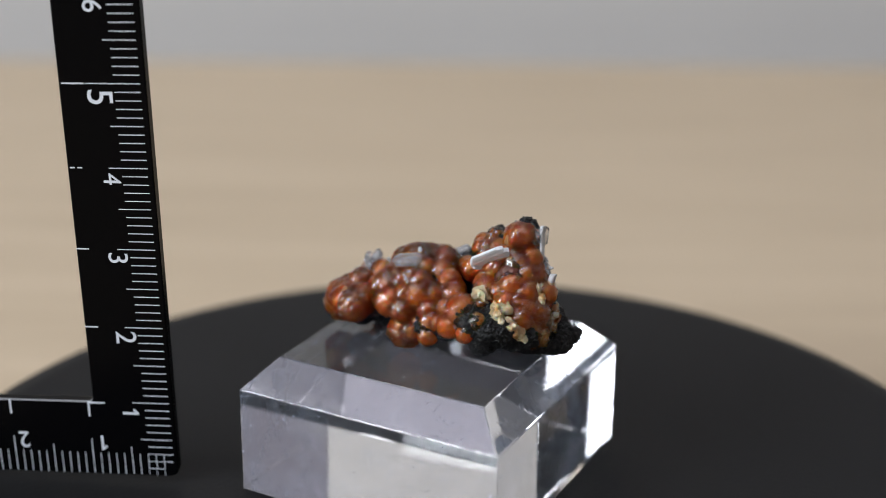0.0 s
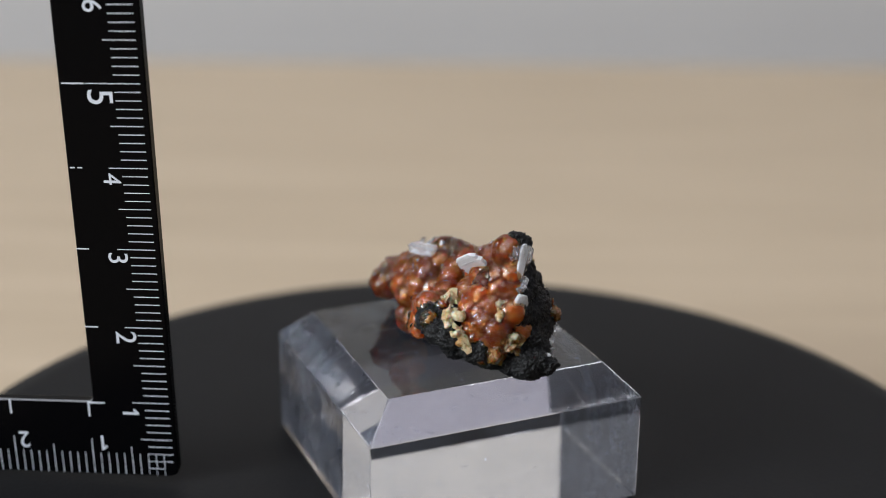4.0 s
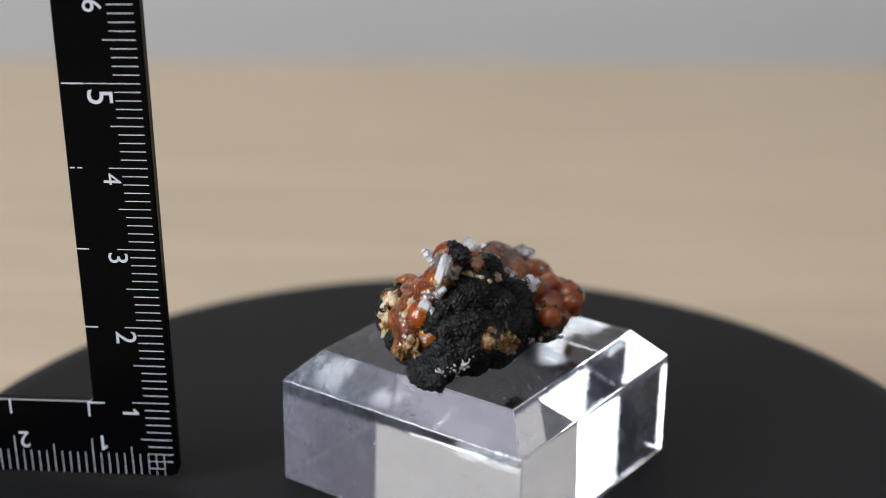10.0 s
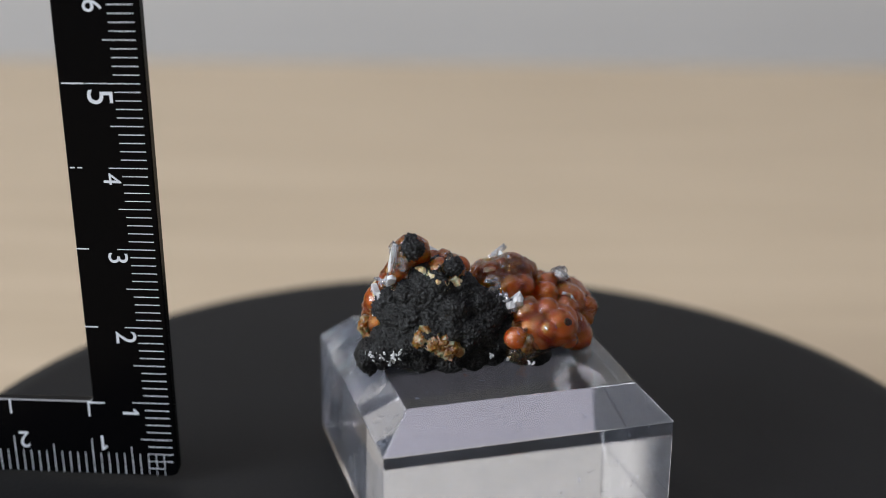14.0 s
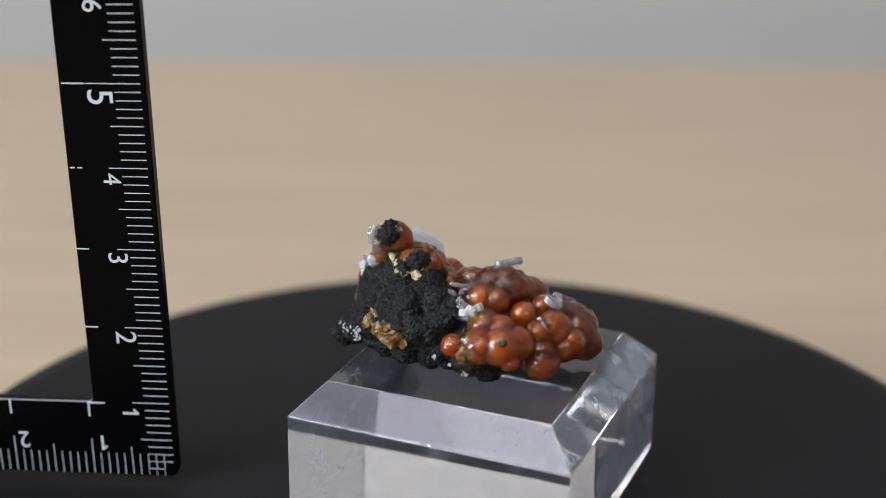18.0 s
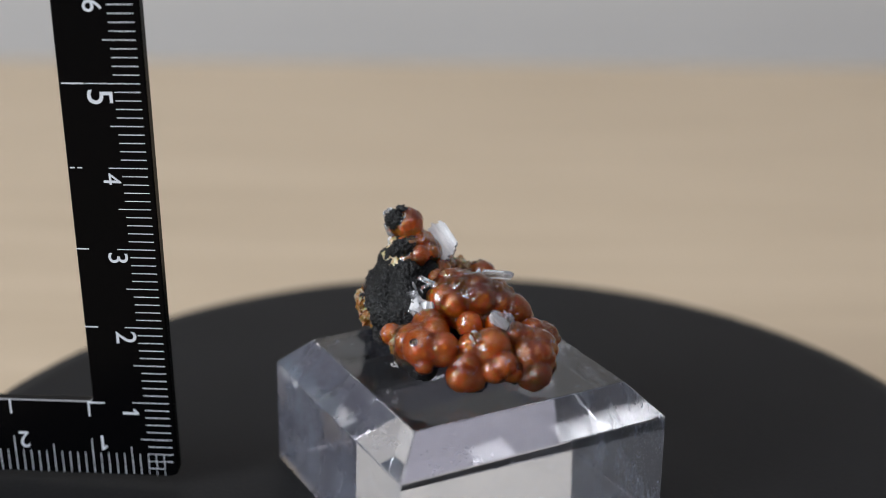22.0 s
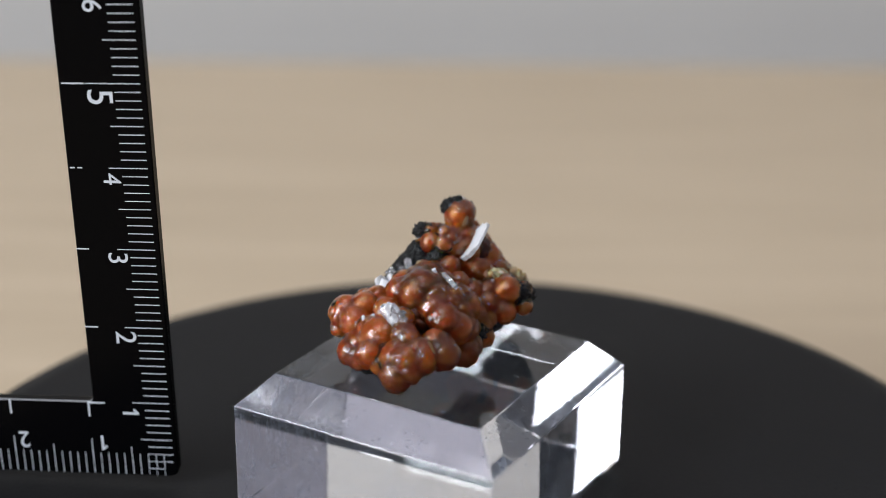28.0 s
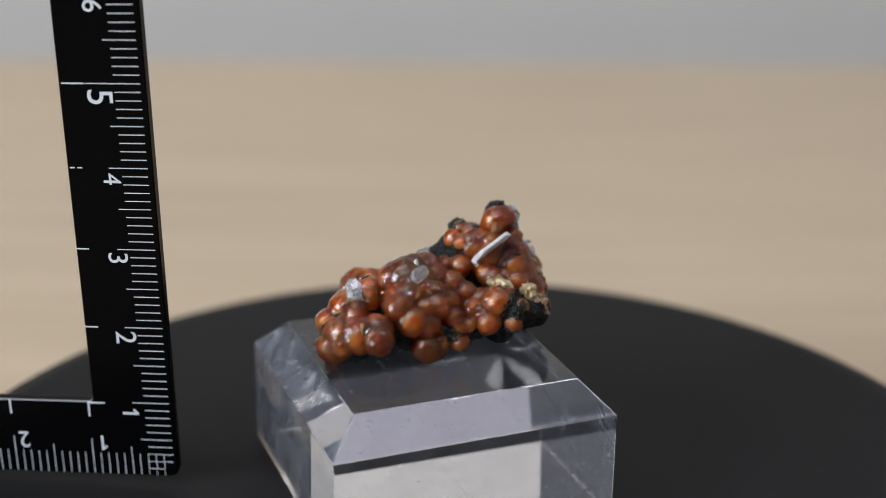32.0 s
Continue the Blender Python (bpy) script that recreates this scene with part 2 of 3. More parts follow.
def west_wall():
    """A wall with a window opening."""
    bm = bmesh.new()
    for y0, y1, z0, z1 in ((-0.265, BACK_Y + 0.06, -0.77, 1.65), (-1.6, -0.265, -0.77, 0.225), (-1.6, -0.265, 1.085, 1.65), (-1.6, -1.085, 0.225, 1.085)):
        b = box_bm(-1.2, -1.1, y0, y1, z0, z1)
        me = bpy.data.meshes.new("piece")
        b.to_mesh(me)
        b.free()
        bm.from_mesh(me)
        bpy.data.meshes.remove(me)
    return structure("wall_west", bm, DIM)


west_wall()


def table():
    top = new("table")
    tagged(top, "light oak tabletop with faint straight grain", "table")
    top.location = (0, 0, TABLE_Z)
    part("tabletop", box_bm(-0.9, 0.9, -0.55, BACK_Y, -0.03, 0, 0.003), WOOD, top)
    for x in (-0.84, 0.84):
        for y in (-0.5, BACK_Y - 0.06):
            part("leg", box_bm(x - 0.03, x + 0.03, y - 0.03, y + 0.03, -0.74, -0.03, 0.004), WOOD, top)
    return top


table()


# ---- the turntable ----
turntable = new("turntable")
tagged(turntable, "round matt black turntable on the wooden table, slowly turning", "turntable")
turntable.matrix_basis = Matrix.Rotation(radians(0.22), 4, Vector((0.596, -0.803, 0)))


def turntable_base():
    bm = lathe_bm([(0, 0.0), (0.05, 0.0), (0.052, 0.002), (0.052, 0.02), (0.05, 0.0215), (0, 0.0215)])
    part("base", bm, RIM, turntable).location = (0, 0, TABLE_Z)


def turntable_disc():
    r = 0.0697
    plate = new("disc")
    plate.parent = turntable
    lean = Matrix.Rotation(radians(0.33), 4, Vector((-0.955, 0.295, 0)))
    bm = lathe_bm([(0, -0.0085), (r - 0.001, -0.0085), (r - 0.0006, -0.008), (r - 0.0006, -0.0016), (r - 0.0008, -0.0011), (r - 0.0014, -0.0008), (r - 0.004, -0.0001), (r - 0.005, 0), (0, 0)], 256)
    part("disc_top", bm, DISC, plate).matrix_basis = lean
    bm = lathe_bm([(r - 0.0006, -0.0072), (r, -0.0068), (r, -0.002), (r - 0.0006, -0.0017)], 256)
    part("edge_band", bm, RIM, plate).matrix_basis = lean
    return plate


turntable_base()
disc = turntable_disc()


# ---- the acrylic block ----
def display_block():
    holder = new("display_block")
    tagged(holder, "clear acrylic stand with sloping upper edges, carrying the mineral", "display block")
    s1, s2, z1, z2 = 0.0138, 0.01739, 0.01752, 0.01375
    bm = bmesh.new()
    z0 = 0.0002
    rings = [[bm.verts.new((x * s, y * s, z)) for x, y in ((-1, -1), (1, -1), (1, 1), (-1, 1))] for s, z in ((s2, z0), (s2, z2), (s1, z1))]
    bm.faces.new(rings[0][::-1])
    bm.faces.new(rings[2])
    for a, b in zip(rings, rings[1:]):
        for i in range(4):
            bm.faces.new((a[i], a[(i + 1) % 4], b[(i + 1) % 4], b[i]))
    bmesh.ops.bevel(bm, geom=list(bm.edges), offset=0.00012, segments=2, profile=0.5, affect="EDGES")
    body = part("block_body", bm, ACRYLIC, holder)
    body.data.materials.append(BEVEL)
    body.data.materials.append(ACRYLIC_TOP)
    body.data.materials.append(ACRYLIC_BASE)
    for p in body.data.polygons:
        if 0.3 < p.normal.z < 0.95 and p.area > 1e-5:
            p.material_index = 1
        elif p.normal.z > 0.95:
            p.material_index = 2
        elif p.normal.z < -0.95:
            p.material_index = 3
    dice_lines = random.Random(21)
    hair = bmesh.new()

    def hairline(origin, ax, ay, up, half_x, half_y, longest):
        u, v = dice_lines.uniform(-half_x, half_x), dice_lines.uniform(-half_y, half_y)
        turn, bend = dice_lines.uniform(0, 6.28), dice_lines.gauss(0, 0.5)
        length, wide = min(longest, 0.0005 + dice_lines.expovariate(1 / 0.0012)), dice_lines.uniform(0.000012, 0.000026)
        last = None
        for i in range(7):
            w = wide * math.sin(math.pi * (i + 0.5) / 7)
            side = Vector((-math.sin(turn), math.cos(turn)))
            pair = []
            for k in (-1, 1):
                p, q = u + k * w * side.x, v + k * w * side.y
                inside = abs(p) < half_x and abs(q) < half_y
                pair.append(hair.verts.new(origin + ax * p + ay * q + up * 0.000012) if inside else None)
            if None in pair:
                return
            if last:
                hair.faces.new((last[0], pair[0], pair[1], last[1]))
            last = pair
            u, v, turn = u + math.cos(turn) * length / 6, v + math.sin(turn) * length / 6, turn + bend / 6

    up = Vector((0, 0, 1))
    for _ in range(170):
        hairline(Vector((0, 0, z1)), Vector((1, 0, 0)), Vector((0, 1, 0)), up, s1 * 0.97, s1 * 0.97, 0.006)
    for k in range(4):
        out, along = Vector((math.cos(k * math.pi / 2), math.sin(k * math.pi / 2), 0)), Vector((-math.sin(k * math.pi / 2), math.cos(k * math.pi / 2), 0))
        for _ in range(12):
            hairline(out * s2 + up * (z2 / 2), along, up, out, s2 * 0.97, z2 * 0.46, 0.004)
        for _ in range(12):
            slope = Vector((0, 0, z1 - z2)) - out * (s2 - s1)
            hairline(out * (s1 + s2) / 2 + up * (z1 + z2) / 2, along, slope.normalized(), along.cross(slope).normalized(), s1 * 0.95, slope.length * 0.45, 0.003)
    wear = part("scratches", hair, SCRATCH, body, "fine hairline scratches in the acrylic")
    tagged(wear, kind="stuff")
    body.matrix_basis = pose(-0.00275, 0.00252, 0, 0, 0, 61.95)
    return holder


block = display_block()


# ---- the ruler ----
def ruler():
    holder = new("set_square_ruler")
    tagged(holder, "black plastic L-shaped ruler with white centimetre marks and numbers", "ruler")
    holder.matrix_basis = Matrix.Translation((-0.03487, -0.00356, 0.00118)) @ pose(0, 0, 0, -0.37, -1.51, -5.93)
    t0, t1 = 0.0, 0.0015
    outline = [(-32, 0), (-0.6, 0), (0.2, 0.25), (0.45, 1.0), (0.75, 75), (-9.6, 75), (-9.6, 10.5), (-9.75, 10.15), (-10.15, 10.02), (-32, 9.95)]
    bm = bmesh.new()
    f = bm.faces.new([bm.verts.new((u * MM, t0, v * MM)) for u, v in outline])
    ext = bmesh.ops.extrude_face_region(bm, geom=[f])
    for g in ext["geom"]:
        if isinstance(g, bmesh.types.BMVert):
            g.co.y = t1
    bmesh.ops.recalc_face_normals(bm, faces=bm.faces)
    bmesh.ops.bevel(bm, geom=list(bm.edges), offset=0.00016, segments=2, profile=0.5, affect="EDGES")
    body = part("ruler_body", bm, RULER, holder)
    body.data.materials.append(EDGE)
    for p in body.data.polygons:
        # Only the arm's upper front edge carries the painted glint.
        if -0.95 < p.normal.y < -0.2 and p.normal.z > 0.3 and 0.009 < p.center.z < 0.0125:
            p.material_index = 1

    def bar(u0, u1, v0, v1):
        part("tick_mark", box_bm(u0 * MM, u1 * MM, -0.00005, 0.0001, v0 * MM, v1 * MM), MARK, holder)

    w = 0.048
    for k in range(2, 75):
        v = float(k)
        if k % 10 == 0:
            bar(-6.4 if k == 50 else -4.6, 0, v - w, v + w)
        elif k % 5 == 0:
            bar(-3.95, -0.05, v - w, v + w)
        else:
            bar(-3.1, -0.05, v - w, v + w)
    for k in range(4, 31):
        u = -float(k) - 0.25
        top = 4.9 if k % 10 == 0 else 3.95 if k % 5 == 0 else 3.0
        bar(u - w, u + w, 0.15, top)
    for k in (1, 2, 3):
        bar(-k - 0.25 - w * 0.7, -k - 0.25 + w * 0.7, 0.15, 0.75)
    for u in (-3.2, -2.2, -1.2):
        bar(u - w, u + w, 1.0, 3.0)
    for v in (1.0, 2.0, 3.0):
        bar(-3.2, -1.1, v - w, v + w)
    # inner scale
    bar(-10.25, -8.1, 9.75, 9.95)
    bar(-10.3, -10.05, 8.0, 9.9)
    bar(-20.35, -20.1, 8.0, 9.9)
    for v, u0, u1 in ((20, -9.55, -7.9), (30, -9.55, -8.0), (40, -9.3, -8.7), (40, -8.4, -7.8), (50, -9.25, -6.6), (60, -9.55, -8)):
        bar(u0, u1, v - 0.08, v + 0.08)

    def digit(text, u, v, size, turn):
        cu = bpy.data.curves.new("digit", "FONT")
        cu.body, cu.size, cu.align_x, cu.align_y, cu.extrude = text, size * MM, "CENTER", "CENTER", 0.00003
        tmp = bpy.data.objects.new("digit", cu)
        scene.collection.objects.link(tmp)
        me = bpy.data.meshes.new_from_object(tmp.evaluated_get(bpy.context.evaluated_depsgraph_get()))
        bpy.data.objects.remove(tmp)
        me.materials.clear()
        me.materials.append(MARK)
        ob = new("digit", me)
        ob.parent = holder
        ob.matrix_basis = Matrix.Translation((u * MM, -0.00003, v * MM)) @ pose(0, 0, 0, 90, 0, 0) @ pose(0, 0, 0, 0, 0, turn)

    for text, v, size, u in (("2", 18.7, 3.6, -4.7), ("3", 28.9, 3.4, -4.7), ("4", 38.65, 3.0, -4.5), ("5", 48.4, 4.3, -5.0), ("6", 58.85, 3.2, -4.9), ("7", 68.4, 4.2, -5.0)):
        digit(text, u, v, size, -90)
    digit("2", -18.9, 4.6, 3.1, 180)

    def figure_one(u, v, turn):
        bm = bmesh.new()
        low = [bm.verts.new((x * MM, y * MM, 0.0)) for x, y in ((-0.16, -1.0), (0.16, -1.0), (0.16, 1.0), (-0.1, 1.0), (-0.62, 0.5), (-0.5, 0.28), (-0.16, 0.55))]
        face = bm.faces.new(low)
        for g in bmesh.ops.extrude_face_region(bm, geom=[face])["geom"]:
            if isinstance(g, bmesh.types.BMVert):
                g.co.z = 0.00005
        ob = part("digit", bm, MARK, holder)
        ob.matrix_basis = Matrix.Translation((u * MM, 0.0, v * MM)) @ pose(0, 0, 0, 90, 0, 0) @ pose(0, 0, 0, 0, 0, turn)

    figure_one(-4.9, 8.55, -90)
    figure_one(-8.9, 4.35, 180)
    return holder


ruler()


# ---- the mineral specimen ----
specimen = new("mineral_specimen")
tagged(specimen, "orange botryoidal mineral with white crystals on black matrix rock", "mineral")


def union_radius(d, spheres):
    best = 0.0
    for c, r in spheres:
        b = d.dot(c)
        q = b * b - c.length_squared + r * r
        if q > 0:
            best = max(best, b + math.sqrt(q))
    return best


def globule_mesh(seed):
    """A ball overgrown with flatter balls, with creases between them."""
    rnd = random.Random(seed)
    spheres = [(Vector((0, 0, 0)), 0.935)]
    for _ in range(16):
        d = Vector((rnd.gauss(0, 1), rnd.gauss(0, 1), rnd.gauss(0, 1))).normalized()
        r = rnd.uniform(0.26, 0.62)
        spheres.append((d * (rnd.uniform(0.96, 1.06) - r), r))
    bm = bmesh.new()
    bmesh.ops.create_icosphere(bm, subdivisions=5, radius=1.0)
    for v in bm.verts:
        d = v.co.normalized()
        k = union_radius(d, spheres)
        v.co = d * (k + 0.03 * noise.noise(d * 3 + Vector((seed, 0, 0))) + 0.012 * noise.noise(d * 9 + Vector((0, seed, 0))))
    return mesh_of("globule", bm, GLOBULE, True)


GLOBULES = [globule_mesh(s) for s in range(9)]
dice = random.Random(5)


ORANGE_BALLS, GLOBULE_BALLS = [], []


def globules(balls, grow=1.0, core=0.78):
    """Clear globules, each with a denser core that is grown together with its neighbours."""
    ORANGE_BALLS.extend((x, y, z, r * core) for x, y, z, r in balls)
    GLOBULE_BALLS.extend((Vector((x, y, z)), r * grow) for x, y, z, r in balls)
    for x, y, z, r in balls:
        ob = new("globule", dice.choice(GLOBULES))
        ob.parent = specimen
        s = r * 1.1 * grow * MM
        turn = Euler([dice.uniform(0, 6.28) for _ in range(3)]).to_matrix().to_4x4()
        ob.matrix_basis = Matrix.Translation((x * MM, y * MM, z * MM)) @ turn @ Matrix.Diagonal((s, s * dice.uniform(0.93, 1.03), s, 1))


# the black matrix rock: rounded masses grown into one rough lump
ROCK_BALLS = [(6.5, 5.5, 20.0, 1.9), (3.5, 6.5, 19.8, 1.8), (8.5, 3.0, 20.0, 1.9), (1.0, 7.0, 19.9, 1.8), (14.0, -0.8, 19.5, 1.1), (14.6, -0.4, 20.0, 0.7),
              (13.7, -0.3, 18.4, 0.55), (-3.0, 1.0, 20.2, 2.0), (-9.0, 6.0, 20.0, 2.0), (-12.0, 5.5, 20.0, 1.8), (-2.0, 5.0, 20.4, 2.0), (-6.0, 2.5, 20.5, 2.0),
              (2.0, 0.0, 21.2, 2.3), (4.0, -2.0, 22.4, 2.6), (5.0, 2.0, 24.0, 3.2), (-9.0, 10.0, 19.6, 1.5), (-2.5, 11.0, 19.9, 1.7), (3.0, -4.0, 20.4, 1.9)]
ROCK_BALLS.extend([(8.9, -0.9, 26.5, 2.1), (8.0, 2.2, 27.4, 2.1), (6.1, 5.5, 25.9, 2.1), (7.0, 6.0, 23.8, 2.0), (9.6, 2.2, 24.9, 2.1), (9.9, -0.1, 24.7, 2.1),
                   (9.6, -2.2, 22.8, 2.1), (10.9, 0.2, 22.0, 2.0), (9.9, 2.7, 22.1, 2.0), (11.6, 0.1, 20.8, 1.9), (10.6, -1.7, 20.3, 2.1), (10.4, -2.7, 19.8, 1.9),
                   (12.6, -1.8, 19.4, 1.7), (8.7, -4.8, 20.7, 1.8), (7.1, -6.3, 21.7, 1.7), (5.4, -7.2, 22.6, 1.7), (3.5, -7.8, 23.4, 1.7), (1.7, -7.3, 23.9, 1.7),
                   (1.4, -6.4, 24.3, 1.8), (7.0, 1.5, 29.1, 1.9), (6.7, 3.4, 28.5, 2.0), (9.1, 4.5, 23.1, 2.1), (7.6, -0.4, 27.7, 2.1), (6.5, 3.7, 27.1, 2.1)])
ROCK_BALLS.extend([(2.8, 7.3, 24.2, 2.1), (8.0, 3.9, 24.6, 2.1), (3.8, 7.7, 23.3, 1.9), (-0.1, 10.4, 20.9, 1.9), (-1.6, 11.2, 20.7, 1.8), (8.4, 5.2, 22.3, 1.8),
                   (4.1, 6.9, 21.5, 1.6), (7.9, -5.9, 21.7, 1.8), (4.7, -7.5, 23.1, 1.7), (4.0, 4.8, 27.9, 2.0), (3.1, 6.1, 26.2, 2.1), (-0.7, 7.0, 23.7, 2.1),
                   (10.1, 1.9, 22.3, 2.1), (2.1, 8.0, 21.2, 1.8), (0.2, 8.9, 21.6, 2.1), (12.0, -2.2, 19.7, 2.0), (9.3, 1.1, 27.5, 1.6), (5.3, 2.4, 29.4, 2.1),
                   (4.0, 2.1, 29.1, 2.0), (3.2, 2.5, 27.4, 2.0), (10.1, 1.2, 25.0, 1.8), (3.1, 3.7, 25.7, 2.1), (1.3, 4.9, 25.3, 2.1), (12.7, -1.4, 19.9, 1.7)])
ROCK_BALLS.extend([(5.4, 7.4, 23.3, 1.9), (1.3, 7.2, 25.4, 2.0), (-1.2, -3.6, 21.7, 1.6),
                   (1.5, -5.0, 22.6, 1.7), (3.5, -5.4, 22.1, 1.7), (6.2, -5.3, 21.5, 1.7), (12.2, -0.2, 20.1, 1.6), (11.2, -0.5, 22.1, 1.8), (10.3, -1.8, 25.5, 1.7),
                   (9.7, -0.7, 26.7, 1.8), (3.2, -5.7, 23.7, 2.1), (5.1, -5.5, 22.4, 2.0), (-3.5, -2.3, 21.5, 1.7)])


def filled(path, r, step):
    """Balls set closely along a line."""
    out = []
    for a, b in zip(path, path[1:]):
        n = max(2, int((Vector(b) - Vector(a)).length / step))
        out.extend((*(Vector(a).lerp(Vector(b), i / n)), r) for i in range(n))
    return out


# the ragged foot of the rock
ROCK_BALLS.extend(filled([(12.2, -0.6, 19.6), (10.2, 2.0, 19.8), (7.6, 4.0, 19.8), (4.4, 6.4, 19.6), (1.2, 8.4, 19.5)], 1.1, 0.7))
ROCK_BALLS.extend(filled([(11.0, 1.6, 21.4), (8.6, 4.4, 21.6), (5.4, 6.4, 21.6), (2.0, 8.0, 21.2)], 1.4, 0.8))


def merged(name, balls, voxel, mat, coarse, fine, seed, rounds=2, grains=0.0):
    bm = bmesh.new()
    for x, y, z, r in balls:
        bmesh.ops.create_icosphere(bm, subdivisions=3, radius=r * MM, matrix=Matrix.Translation((x * MM, y * MM, z * MM)))
    me = bpy.data.meshes.new(name)
    bm.to_mesh(me)
    bm.free()
    tmp = new(name, me)
    mod = tmp.modifiers.new("remesh", "REMESH")
    mod.mode, mod.voxel_size = "VOXEL", voxel * MM
    done = bpy.data.meshes.new_from_object(tmp.evaluated_get(bpy.context.evaluated_depsgraph_get()))
    bpy.data.objects.remove(tmp)
    bm = bmesh.new()
    bm.from_mesh(done)
    bpy.data.meshes.remove(done)
    for _ in range(rounds):
        bmesh.ops.smooth_vert(bm, verts=bm.verts, factor=0.5, use_axis_x=True, use_axis_y=True, use_axis_z=True)
    bm.normal_update()
    off = Vector((seed, 2.0 * seed, 0))
    moves = []
    for v in bm.verts:
        p = v.co / MM
        k = coarse * (noise.noise(p * 0.55 + off) + 0.7 * noise.noise(p * 1.2 + off))
        k += fine * (0.55 * noise.noise(p * 1.9 + off) + 1.3 * abs(noise.noise(p * 3.6 + off)) + 0.6 * noise.noise(p * 6.5 + off))
        if grains:
            k += grains * (0.9 - noise.voronoi(p * 2.3 + off)[0][0] * 1.6 - 0.8 * noise.voronoi(p * 5.1 + off)[0][0])
        moves.append(v.normal * (k * MM))
    for v, m in zip(bm.verts, moves):
        v.co += m
        v.co.z = max(v.co.z, 0.01765)
    return part(name, bm, mat, specimen, smooth=True)


merged("matrix_rock", ROCK_BALLS, 0.105, ROCK, 0.22, 0.16, 3.0, 26, 0.22)


def lump(name, x, y, z, a, b, c, turn, mat, rough, seed, level=5):
    """A rough lump: an ellipsoid broken up by noise at several sizes, in millimetres."""
    bm = bmesh.new()
    bmesh.ops.create_icosphere(bm, subdivisions=level, radius=1.0)
    off = Vector((seed * 7.3, seed * 3.1, 0))
    for v in bm.verts:
        d = v.co.normalized()
        p = Vector((d.x * a, d.y * b, d.z * c))
        k = noise.noise(p * 0.6 + off) * 0.6 + noise.noise(p * 1.7 + off) * 0.4 + abs(noise.noise(p * 3.6 + off)) * 0.4
        if mat is ROCK:
            k += 0.5 - 1.1 * noise.voronoi(p * 2.3 + off)[0][0] - 0.5 * noise.voronoi(p * 5.1 + off)[0][0]
        v.co = (p + d * k * rough) * MM
    ob = part(name, bm, mat, specimen, smooth=True)
    ob.matrix_basis = pose(x * MM, y * MM, z * MM, 0, 0, turn)
    return ob


lump("black_knob", 8.4, 0.9, 32.8, 1.45, 1.45, 1.4, 0, ROCK, 0.45, 8)
lump("black_knob", 8.0, 0.4, 34.0, 0.8, 0.8, 0.5, 0, ROCK, 0.45, 14, 4)
lump("black_knob", 5.0, 4.3, 30.7, 1.35, 1.35, 1.2, 0, ROCK, 0.5, 9)
lump("brown_core", 6.6, -1.6, 26.0, 2.6, 2.8, 4.2, 0, CORE, 0.6, 10)
lump("brown_core", -4.5, 2.6, 24.4, 4.6, 3.4, 2.6, -20, CORE, 0.6, 11)
lump("brown_core", -11.0, 6.2, 21.6, 3.4, 3.6, 2.0, 20, CORE, 0.6, 12)
lump("brown_core", -3.6, 10.8, 22.2, 2.8, 2.6, 1.8, 20, CORE, 0.6, 13)
lump("black_pit", -3.7, 14.5, 24.4, 0.5, 0.5, 0.45, 0, ROCK, 0.2, 15, 3)

globules([(7.6, -0.2, 32.4, 1.6), (4.4, 1.2, 29.7, 1.7), (3.8, 0.7, 29.3, 1.4), (5.8, 2.8, 30.1, 1.4), (4.3, 1.7, 29.3, 1.3), (4.9, -0.7, 28.5, 1.9),
          (6.3, -0.2, 30.0, 1.4), (3.3, -1.9, 26.8, 1.3), (4.5, 3.6, 29.0, 1.8), (5.9, -0.6, 29.3, 1.9), (7.0, -1.1, 28.7, 2.2), (5.7, -4.5, 25.4, 1.6),
          (5.1, -3.0, 25.9, 1.7), (8.1, -2.5, 28.2, 1.5), (7.2, 0.1, 32.1, 1.7), (8.4, 0.1, 31.9, 1.4), (5.0, 0.5, 30.2, 1.3), (6.8, -1.0, 29.4, 1.7),
          (8.6, -1.7, 27.7, 1.9), (7.0, -4.3, 24.8, 2.0), (10.1, -2.8, 26.0, 1.6), (7.2, -5.2, 23.8, 1.9), (9.0, -4.1, 23.4, 1.9), (9.4, -4.8, 21.6, 1.4)], 1.07, 0.97)
globules([(3.4, -2.5, 26.4, 1.4), (8.7, -1.1, 29.7, 1.4), (8.9, -2.5, 26.0, 1.9), (8.9, -4.2, 24.1, 1.9), (10.4, -1.9, 23.4, 1.6), (9.3, -0.6, 27.0, 1.4), (8.0, -3.6, 26.2, 1.7), (9.2, -3.4, 25.0, 1.7), (7.9, -4.9, 24.6, 1.6), (9.7, -3.4, 22.6, 1.5), (6.4, -3.4, 27.2, 1.6), (8.4, -5.2, 22.6, 1.5)], 1.07, 0.97)
